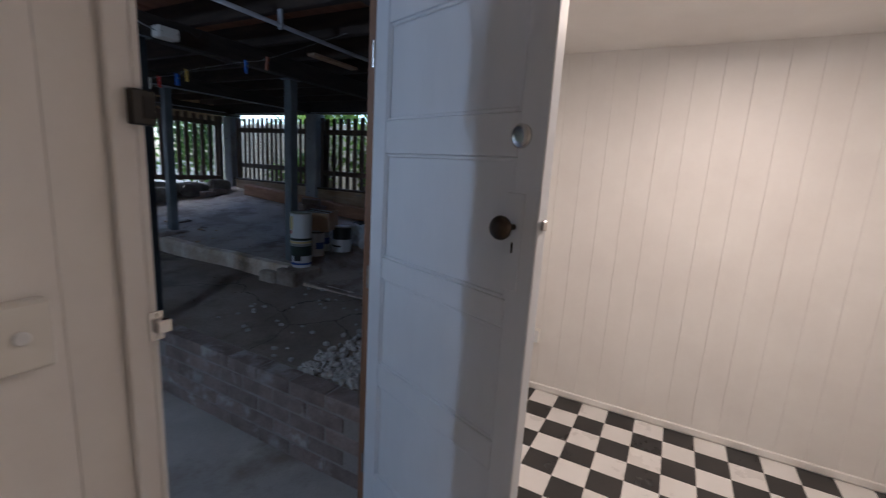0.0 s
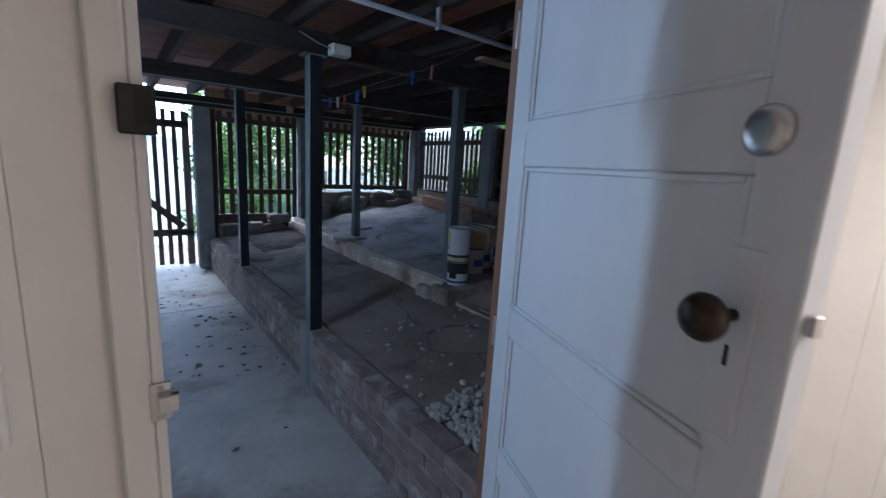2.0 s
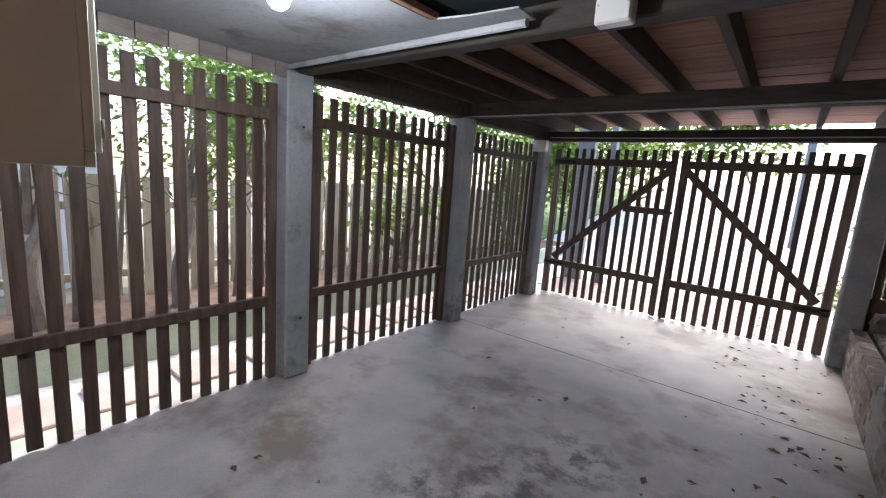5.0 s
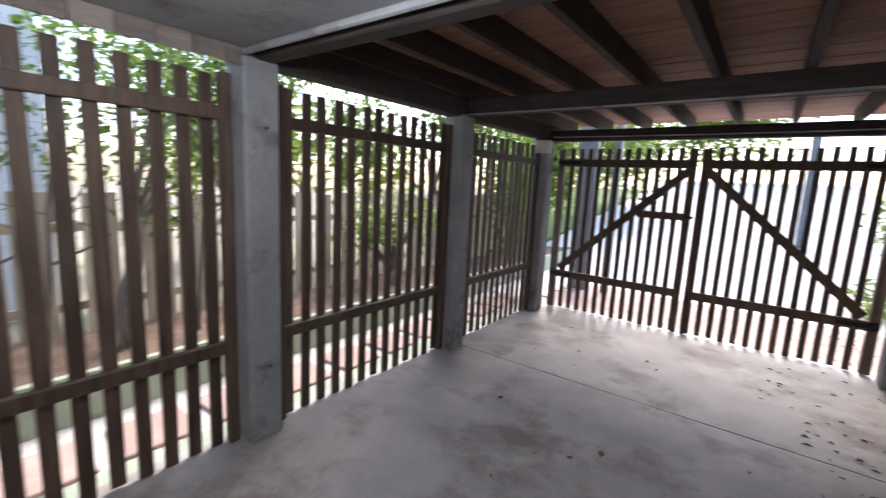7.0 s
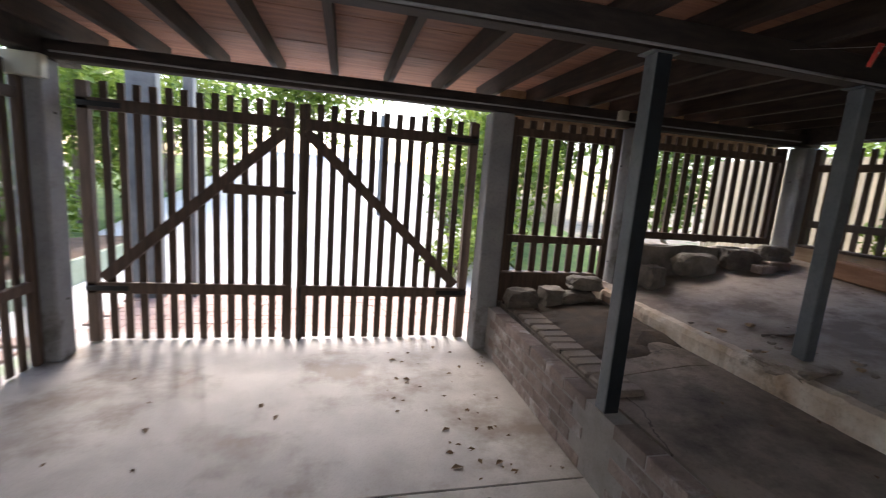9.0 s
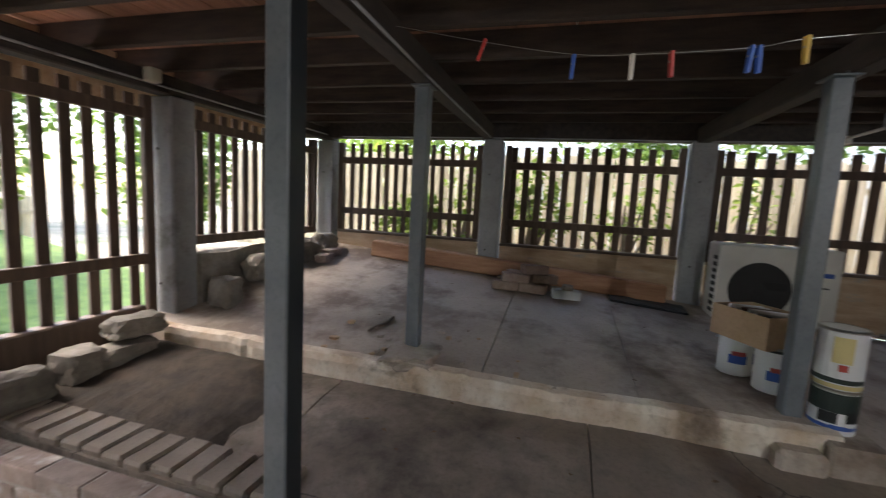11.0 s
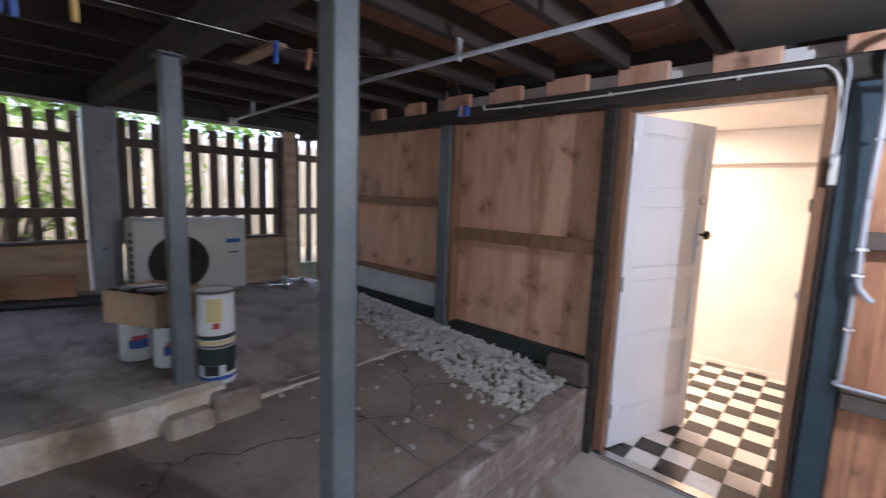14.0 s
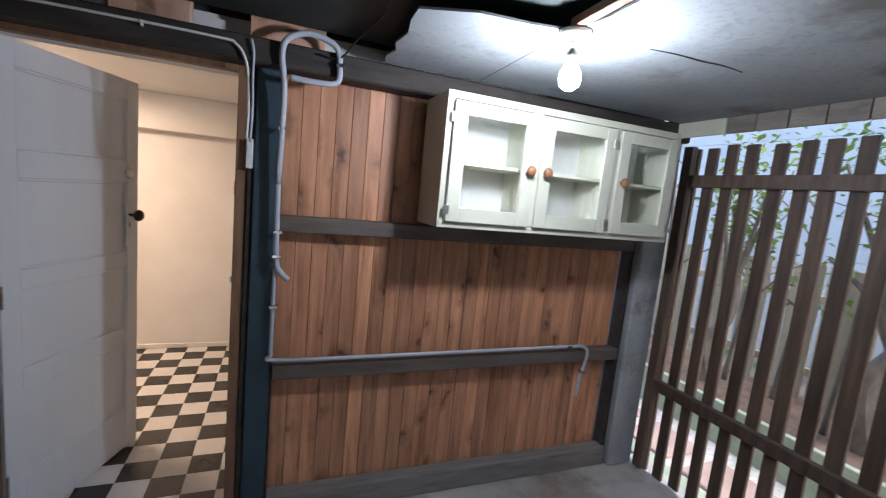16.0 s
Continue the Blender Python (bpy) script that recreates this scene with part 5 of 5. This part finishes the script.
for x, y, r in ((3.55, 5.22, 10), (3.72, 5.25, -4)):
    o = part("brick", box(-0.115, 0.115, -0.055, 0.055, 0, 0.076, 0.006), M_BRICK, m=pose(x, y, upper_z(x, y) + 0.004, 0, 0, r))
    tagged(o, "loose red brick by the rubble wall", "brick", "loose bricks")
e = thing("rubber_mat", (3.85, 2.15, upper_z(3.85, 2.15)), "crumpled dark rubber mat on the slab", "mat")
part("mat", sheet_grid(3.74, 3.96, 1.93, 2.55, 0.05, lambda x, y: upper_z(x, y) + 0.02 + 0.012 * noise.noise(Vector((x * 12, y * 9, 8))), 0.6), M_PLASTIC_BLACK, e)


def dumbbell(x, y, z, r):
    e = thing("dumbbell", (x, y, z), "chrome dumbbell on the slab by the fence", "dumbbell", "dumbbells")
    m = pose(x, y, z + 0.055, 0, 90, r)
    part("bar", lathe([(0.012, -0.15), (0.012, 0.15)], 12), M_CHROME, e, m=m)
    for s in (-1, 1):
        part("plate", lathe(sorted([(0.04, s * 0.07), (0.055, s * 0.075), (0.055, s * 0.10), (0.03, s * 0.105)], key=lambda q: q[1]), 20), M_TIN, e, m=m)


dumbbell(3.72, 0.66, upper_z(3.72, 0.66), 70)
dumbbell(3.80, 0.45, upper_z(3.8, 0.45), 35)
o = part("stick", tube(smooth_path([(2.30, 3.93, 0.632), (2.48, 4.02, 0.642), (2.62, 4.12, 0.655)]), 0.008, 6), M_BARK)
tagged(o, "thin dry stick on the slab by a steel post", "stick")
e = thing("post_footing", (2.21, 3.8, 0.61), "rough mortar collar round a steel post", "footing")
part("collar", sheet_grid(2.06, 2.38, 3.66, 3.95, 0.04, lambda x, y: 0.62 + 0.035 * max(0, 1 - math.hypot(x - 2.21, y - 3.8) / 0.16) + 0.01 * noise.noise(Vector((x * 14, y * 14, 0))), 0.5), M_UPPER, e)

# ---- room fittings ----
e = thing("wall_switch", (-0.24, YI - 0.03, 1.18), "square surface-mounted white push switch on grooved boards", "switch")
part("pattress", box(-0.272, -0.192, YI - 0.046, YI - 0.0145, 1.137, 1.257, 0.006), M_WPLASTIC, e)
part("button", lathe([(0.011, 0), (0.012, 0.004), (0.010, 0.007)], 16, pose(-0.236, YI - 0.046, 1.199, 90)), M_CANWHITE, e)
e = thing("wall_socket", (XE, -0.36, 0.41), "small white surface socket above the skirting", "socket")
part("body", box(XE - 0.042, XE - 0.0005, -0.35, -0.24, 0.375, 0.47, 0.006), M_WPLASTIC, e)
part("face", box(XE - 0.046, XE - 0.0418, -0.345, -0.245, 0.38, 0.465, 0.002), M_CANWHITE, e)
e = thing("strike_plate", (0.0, -0.06, 1.08), "small steel strike plate on the jamb", "strike plate")
part("plate", box(-0.040, -0.012, YI - 0.0335, YI - 0.0302, 1.122, 1.184, 0.0008), M_CHROME, e)
part("lip", box(-0.030, -0.002, YI - 0.048, YI - 0.0336, 1.138, 1.166, 0.002), M_CHROME, e)
for z in (1.13, 1.176):
    part("screw", lathe([(0.005, 0), (0.005, 0.0012)], 8, pose(-0.026, YI - 0.0335, z, 90)), M_TIN, e)
e = thing("lock_keeper", (-0.02, YI - 0.03, 1.56), "black rim lock keeper on the door frame", "lock keeper")
part("case", box(-0.052, -0.008, YI - 0.050, YI - 0.0302, 1.553, 1.617, 0.003), M_BLACKMETAL, e)
part("slot", box(-0.032, -0.010, YI - 0.0518, YI - 0.0501, 1.565, 1.605, 0.0), M_DARK, e)
e = thing("door_stop_hook", (1.25, -0.09, 0.5), "small metal hook on the boxed dado", "hook")
part("hook", tube(smooth_path([(1.25, -0.075, 0.52), (1.25, -0.105, 0.52), (1.25, -0.115, 0.54)]), 0.006, 8), M_BLACKMETAL, e)

# ---- litter on the carport floor ----
leaves = []
for k in range(120):
    x = 0.85 - abs(rnd.gauss(0, 0.45))
    y = rnd.uniform(2.2, 5.6)
    if rnd.random() < 0.25:
        x, y = rnd.uniform(-1.8, 0.8), rnd.uniform(0.8, 5.6)
    s = rnd.uniform(0.022, 0.075)
    leaves.append(pose(x, y, 0.004, rnd.uniform(-12, 12), rnd.uniform(-12, 12), rnd.uniform(0, 360)) @ Matrix.Diagonal((s, s, s * 1.5, 1)))
for k in range(30):
    x, y = rnd.uniform(1.1, 2.0), rnd.uniform(0.6, 5.3)
    s = rnd.uniform(0.015, 0.04)
    leaves.append(pose(x, y, terrace_z(x, y) + 0.008, rnd.uniform(-12, 12), 0, rnd.uniform(0, 360)) @ Matrix.Diagonal((s, s, s, 1)))
for k in range(30):
    x, y = rnd.uniform(2.2, 3.8), rnd.uniform(0.8, 5.3)
    s = rnd.uniform(0.015, 0.04)
    leaves.append(pose(x, y, upper_z(x, y) + 0.008, rnd.uniform(-12, 12), 0, rnd.uniform(0, 360)) @ Matrix.Diagonal((s, s, s, 1)))
tagged(many(LEAF_V, LEAF_F, leaves, "fallen_leaves", M_DRYLEAF), "scattered dry brown leaves", "leaves", kind="stuff")

# ---- pebbles along the plywood wall ----
stones = []
for k in range(2200):
    x = 1.02 + 2.85 * rnd.random() ** 1.15
    width = 0.62 - 0.12 * (x - 1.0)
    y = 0.03 + width * rnd.random() ** 1.3 + (0.12 * rnd.random() if rnd.random() < 0.05 else 0)
    base = terrace_z(x, y) if x < 2.06 else upper_z(x, y)
    pile = 0.028 * max(0, 1 - y / width)
    s = rnd.uniform(0.011, 0.023)
    stones.append(pose(x, y, base + pile * rnd.uniform(0.5, 1) + s * 0.35, rnd.uniform(0, 360), rnd.uniform(0, 60), rnd.uniform(0, 360)) @ Matrix.Diagonal((s * 1.3, s, s * 0.75, 1)))
for k in range(40):
    x, y = rnd.uniform(1.06, 2.0), rnd.uniform(0.5, 1.6)
    s = rnd.uniform(0.008, 0.018)
    stones.append(pose(x, y, terrace_z(x, y) + s * 0.5, 0, 0, rnd.uniform(0, 360)) @ Matrix.Diagonal((s * 1.3, s, s * 0.7, 1)))
tagged(many(ICO_V, ICO_F, stones, "pebbles", M_PEBBLE), "heap of white pebbles along the wall foot", "pebbles", kind="stuff")
structure("ground_pebble_bed", sheet_grid(1.045, 4.0, 0.0, 0.5, 0.08, lambda x, y: (terrace_z(x, y) if x < 2.06 else upper_z(x, y)) + 0.012 * max(0, 1 - y / (0.5 - 0.1 * (x - 1))) - 0.004, 0.2), M_PEBBLE, "packed pebbles under the heap", "gravel")


# ---- outside ----
def paling_fence(a, b, z0, h, n_label, group, pitch=0.105):
    a, b = Vector((*a, 0)), Vector((*b, 0))
    d = (b - a).normalized()
    e = thing("paling_fence", ((a.x + b.x) / 2, (a.y + b.y) / 2, z0), n_label, "fence", group)
    n = int((b - a).length / pitch)
    me = to_mesh(box(-0.009, 0.009, -0.048, 0.048, 0, h, 0.002), "paling")
    me.materials.append(M_PALING)
    ang = math.degrees(math.atan2(-d.x, d.y))
    for i in range(n):
        p = a + d * (pitch * (i + 0.5))
        part("paling", me, None, e, m=pose(p.x, p.y, z0 + rnd.uniform(-0.03, 0.02), rnd.uniform(-0.6, 0.6), 0, ang + rnd.uniform(-2, 2)))
    nrm = Vector((-d.y, d.x, 0))
    for z in (0.3, h - 0.3):
        part("rail", bar(a + nrm * 0.03 + Vector((0, 0, z0 + z)), b + nrm * 0.03 + Vector((0, 0, z0 + z)), 0.04, 0.07, 0.003), M_PALING, e)
    return e


paling_fence((-4.55, -5.0), (-4.55, 9.0), 0.12, 1.25, "cream weathered paling fence along the garden bed", "boundary fences", 0.14)
paling_fence((5.5, 8.0), (5.5, -6.0), 0.70, 1.45, "cream weathered paling fence behind the garden", "boundary fences")
paling_fence((5.4, 12.5), (1.8, 12.5), 0.0, 1.2, "low cream paling fence across the yard", "boundary fences")


def bush(name, x, y, z, rx, ry, rz, n, size, mat, label, seed, trunk=0.0):
    r = random.Random(seed)
    e = thing(name, (x, y, z), label, "tree" if trunk else "shrub")
    places = []
    lobes = [(r.uniform(-0.6, 0.6) * rx, r.uniform(-0.6, 0.6) * ry, r.uniform(0.25, 0.9) * rz, r.uniform(0.35, 0.6)) for _ in range(9)]
    for k in range(n):
        lx, ly, lz, lr = lobes[r.randrange(len(lobes))]
        v = Vector((r.gauss(0, 1), r.gauss(0, 1), r.gauss(0, 1))).normalized() * (r.random() ** 0.45)
        p = Vector((x + lx + v.x * rx * lr, y + ly + v.y * ry * lr, z + trunk + max(0.0, lz + v.z * rz * lr * 0.8)))
        s = size * r.uniform(0.6, 1.4)
        places.append(Matrix.Translation(p) @ Euler((r.uniform(-1.2, 0.6), r.uniform(-0.8, 0.8), r.uniform(0, 6.28))).to_matrix().to_4x4() @ Matrix.Diagonal((s, s, s, 1)))
    many(LEAF_V, LEAF_F, places, "crown", mat, e)
    bm = bmesh.new()
    if trunk:
        tube(smooth_path([(x, y, z - 0.1), (x + 0.1, y - 0.05, z + trunk * 0.5), (x + 0.02, y + 0.08, z + trunk), (x, y, z + trunk + rz * 0.6)], 5), [0.09 - 0.075 * i / 15 for i in range(16)], 8, bm)
    for lx, ly, lz, lr in lobes[:6]:
        tube(smooth_path([(x, y, z + trunk * 0.8), (x + lx * 0.4, y + ly * 0.4, z + trunk + lz * 0.4), (x + lx, y + ly, z + trunk + lz)], 4), [0.03 - 0.0024 * i for i in range(9)], 6, bm)
    part("trunk" if trunk else "stems", bm, M_BARK, e)
    return e


B = [
    ("tree", -5.6, 3.2, 0.1, 1.6, 1.8, 2.2, 5200, 0.11, M_LEAF, "leafy green tree behind the paling fence", 1, 1.3),
    ("tree", -5.4, 7.0, 0.1, 1.7, 2.0, 2.4, 5200, 0.11, M_LEAF, "leafy green tree behind the paling fence", 2, 1.2),
    ("shrub", -4.0, 0.6, 0.2, 0.35, 0.8, 1.4, 700, 0.065, M_LEAF, "thin shrub with grey stems in the garden bed", 3, 0.9),
    ("shrub", -3.95, -0.5, 0.2, 0.3, 0.6, 1.5, 600, 0.065, M_LEAF2, "thin shrub with grey stems in the garden bed", 23, 0.7),
    ("shrub", -4.0, 1.6, 0.2, 0.3, 0.7, 1.5, 700, 0.07, M_LEAF, "thin shrub with grey stems in the garden bed", 24, 0.8),
    ("shrub", -4.1, 4.6, 0.2, 0.35, 0.9, 1.0, 500, 0.11, M_LEAF2, "green shrub in the garden bed", 4, 0.2),
    ("shrub", -4.0, 7.6, 0.2, 0.4, 0.8, 1.5, 900, 0.12, M_LEAF, "green shrub in the garden bed", 5, 0.2),
    ("tree", -4.6, 13.5, 0.2, 2.0, 1.6, 2.6, 3600, 0.17, M_LEAF2, "bright green tree beside the driveway", 6, 1.0),
    ("shrub", 1.35, 8.6, 0.0, 0.5, 0.6, 0.75, 700, 0.10, M_LEAF2, "low green shrub beside the driveway", 41, 0.0),
    ("shrub", 1.7, 10.4, 0.25, 0.6, 0.8, 1.3, 1100, 0.11, M_LEAF, "green shrub beside the driveway", 42, 0.1),
    ("tree", 3.6, 15.0, 0.9, 1.7, 1.6, 2.6, 3000, 0.17, M_LEAF2, "bright green tree beside the driveway", 43, 1.1),
    ("shrub", -4.7, 9.4, 0.1, 0.5, 0.9, 1.6, 1200, 0.12, M_LEAF2, "tall green shrub beside the driveway", 44, 0.1),
    ("tree", -4.4, 16.5, 1.1, 1.8, 1.6, 2.8, 3000, 0.18, M_LEAF, "leafy green tree beside the driveway", 45, 1.2),
    ("shrub", 2.2, 9.2, -0.05, 0.7, 0.7, 1.1, 1300, 0.12, M_LEAF2, "bright green shrub beside the driveway", 7, 0.1),
    ("tree", 3.2, 11.0, -0.05, 1.6, 1.3, 2.4, 3400, 0.16, M_LEAF2, "sunlit green tree beyond the gate fence", 8, 0.9),
    ("tree", 6.6, 10.2, -0.15, 1.8, 1.6, 2.6, 3200, 0.16, M_LEAF, "green tree beyond the corner", 9, 1.0),
    ("tree", 6.8, 6.0, 0.3, 1.2, 1.8, 2.0, 3000, 0.15, M_LEAF2, "green tree behind the paling fence", 10, 0.7),
    ("tree", 7.0, 1.2, 0.3, 1.2, 2.0, 2.2, 2400, 0.15, M_LEAF, "green tree behind the paling fence", 11, 1.0),
    ("tree", -7.6, 5.6, 0.1, 1.8, 2.4, 2.2, 2600, 0.2, M_LEAF2, "tall leafy tree in the neighbouring yard", 31, 0.9),
    ("tree", -4.9, 10.6, 0.1, 1.2, 1.3, 2.2, 3200, 0.16, M_LEAF2, "bright leafy tree at the end of the garden bed", 33, 0.7),
    ("shrub", 4.9, 4.7, 0.72, 0.35, 0.6, 0.8, 620, 0.12, M_LEAF2, "green shrub against the batten fence", 12, 0.1),
    ("shrub", 4.95, 3.3, 0.72, 0.3, 0.5, 1.0, 300, 0.12, M_LEAF2, "sparse green shrub against the batten fence", 13, 0.3),
    ("shrub", 4.95, 2.35, 0.72, 0.3, 0.6, 1.2, 300, 0.09, M_LEAF2, "green shrub against the batten fence", 46, 0.1),
    ("shrub", 5.0, 1.2, 0.72, 0.25, 0.45, 1.3, 160, 0.09, M_LEAF2, "sparse green shrub against the batten fence", 47, 0.2),
    ("shrub", 4.9, 4.1, 0.72, 0.3, 0.5, 1.2, 340, 0.09, M_LEAF2, "green shrub against the batten fence", 48, 0.1),
    ("tree", -1.5, 27.0, -0.2, 5.0, 2.0, 4.5, 4200, 0.35, M_LEAF2, "broad green tree across the street", 14, 3.2),
    ("tree", 8.0, 22.0, 0.3, 4.0, 2.5, 4.5, 3600, 0.32, M_LEAF, "broad green tree across the yard", 15, 1.0),
    ("tree", -9.5, 22.0, 0.5, 4.0, 2.5, 5.0, 3600, 0.32, M_LEAF, "broad green tree across the yard", 16, 1.0),
]
for b in B:
    bush(*b)


stem_rnd = random.Random(52)
for k in range(9):
    x, y = -4.0 + stem_rnd.uniform(-0.25, 0.2), -0.9 + 0.42 * k + stem_rnd.uniform(-0.12, 0.12)
    e = thing("sapling", (x, y, 0.15), "thin bare grey sapling in the garden bed", "sapling", "saplings in the bed")
    dx, dy = stem_rnd.uniform(-0.25, 0.3), stem_rnd.uniform(-0.35, 0.35)
    h = stem_rnd.uniform(1.7, 2.4)
    part("trunk", tube(smooth_path([(x, y, 0.1), (x + 0.2 * dx, y + 0.3 * dy, 0.15 + 0.35 * h), (x + 0.6 * dx, y + 0.5 * dy, 0.15 + 0.7 * h), (x + dx, y + dy, 0.15 + h)], 4), [0.026 - 0.0016 * i for i in range(13)], 7), M_BARK, e, smooth=True)
    for j in range(3):
        z = 0.15 + h * (0.4 + 0.17 * j)
        bx, by = x + dx * (0.3 + 0.2 * j), y + dy * (0.35 + 0.15 * j)
        part("branch", tube(smooth_path([(bx, by, z), (bx + stem_rnd.uniform(-0.2, 0.2), by + stem_rnd.uniform(-0.3, 0.3), z + 0.22), (bx + stem_rnd.uniform(-0.3, 0.3), by + stem_rnd.uniform(-0.5, 0.5), z + 0.45)], 3), [0.011 - 0.0013 * i for i in range(7)], 6), M_BARK, e, smooth=True)


def neighbour(x0, x1, y0, y1, z1, label, face):
    e = thing("neighbour_house", ((x0 + x1) / 2, (y0 + y1) / 2, -0.1), label, "house")
    part("wall", box(x0, x1, y0, y1, -0.1, z1), M_WEATHER, e)
    z = 0.3
    xf = x1 if face > 0 else x0
    while z < z1:
        part("weatherboard", bar((xf + 0.006 * face, y0, z), (xf + 0.006 * face, y1, z), 0.03, 0.155, 0.002), M_WEATHER, e)
        z += 0.16
    part("roof", box(x0 - 0.4, x1 + 0.4, y0 - 0.4, y1 + 0.4, z1, z1 + 0.18, 0.02), M_ROOF, e)


neighbour(-12, -6.3, -9, 1.6, 4.6, "white weatherboard neighbouring house", 1)
neighbour(8.6, 14, -6, 4.0, 4.2, "pale weatherboard house behind the garden", -1)
for i in range(18):
    o = part("paver", box(-0.2, 0.2, -0.2, 0.2, 0, 0.03, 0.006), M_PAVER, m=pose(-3.02, -1.2 + i * 0.52, -0.062, 0, 0, rnd.uniform(-2, 2)))
    tagged(o, "pinkish square stepping paver in the gravel path", "paver", "stepping pavers")
for i in range(14):
    y = 3.95 + 0.118 * i
    o = part("paver", box(-0.11, 0.11, -0.055, 0.055, -0.03, 0.03, 0.012), M_TERRACE, m=pose(1.16 + rnd.uniform(-0.01, 0.01), y, terrace_z(1.16, y) + rnd.uniform(0.0, 0.006), rnd.uniform(-1, 1), 0, rnd.uniform(-2, 2)))
    tagged(o, "dusty flat brick paver bedded in the terrace", "paver", "terrace pavers")
pavers = []
for i in range(22):
    for j in range(13):
        px, py = -2.68 + 0.24 * i + (0.12 if j % 2 else 0), 6.12 + 0.122 * j
        if px < 2.45:
            pavers.append(pose(px + 0.12, py, drive_z(px, py) + rnd.uniform(0.004, 0.009), 0, 0, rnd.uniform(-1, 1)) @ Matrix.Diagonal((0.23, 0.113, 0.03, 1)))
tagged(many(BOX_V, BOX_F, pavers, "driveway_pavers", M_PAVER), "pink-grey brick pavers outside the gate", "pavers", kind="stuff")
structure("trim_fascia", box(1.0, 4.4, 6.02, 6.045, 2.06, 2.42), M_RETAIN, "weathered board hung outside above the fence", "fascia")
structure("slab_edge_strip", box(-2.72, -2.602, -0.2, 6.05, -0.15, -0.004, 0.006), M_EDGE, "pale mossy concrete edge outside the fence", "edging")
for x, yy, w in ((-2.47, 7.2, 0.14), (-2.05, 7.25, 0.05), (0.45, 12.5, 0.08)):
    e = thing("street_post", (x, yy, drive_z(x, yy) - 0.05), "dark grey upright post beside the driveway", "post")
    part("shaft", box(x - w, x + w, yy - 0.07, yy + 0.07, drive_z(x, yy) - 0.1, 2.9, 0.01), M_STEEL, e)

# ---- bricks of the kerb ----
kerb = thing("wall_kerb", (XK + 0.06, 2.8, 0), "low dark brick kerb wall beside the carport", "wall", kind="structure")
part("mortar", box(XK + 0.006, XK + 0.115, 0.052, YG - 0.11, -0.02, 0.418), M_MORTAR, kerb)
brick_me = to_mesh(box(-0.055, 0.055, -0.115, 0.115, 0, 0.074, 0.004), "brick")
brick_me.materials.append(M_BRICK)
for c in range(5):
    y = 0.17 + (0.12 if c % 2 else 0)
    while y < YG - 0.22:
        if not any(abs(y - p) < 0.115 + 0.047 for p in (1.81, 3.79)):
            part("brick", brick_me, None, kerb, m=pose(XK + 0.055 + rnd.uniform(-0.003, 0.003), y, 0.004 + c * 0.086, rnd.uniform(-0.5, 0.5), 0, rnd.uniform(-0.6, 0.6)))
        y += 0.24

# ---- chequered tiles ----
TS = 0.1605
tiles = bpy.data.objects["floor_room"]
tile_me = {}
for c, mt in ((0, M_TILE_W), (1, M_TILE_B)):
    tile_me[c] = to_mesh(box(-TS / 2 + 0.0006, TS / 2 - 0.0006, -TS / 2 + 0.0006, TS / 2 - 0.0006, 0, 0.006, 0.0008), "tile")
    tile_me[c].materials.append(mt)
rest = {0: [], 1: []}
for i in range(24):
    for j in range(17):
        x, y = XE - 0.015 - TS * (i + 0.5), 0.121 - TS * (j + 0.5)
        if y < YB or x < -1.4 or y > -0.05:
            continue
        c = (i + j + 1) % 2
        if x > -0.15:
            part("tile", tile_me[c], None, tiles, m=pose(x, y, 0.0242))
        else:
            rest[c].append(pose(x, y, 0.0272) @ Matrix.Diagonal((TS - 0.001, TS - 0.001, 0.006, 1)))
for c, mt in ((0, M_TILE_W), (1, M_TILE_B)):
    tagged(many(BOX_V, BOX_F, rest[c], "far_tiles", mt, tiles), kind="stuff")
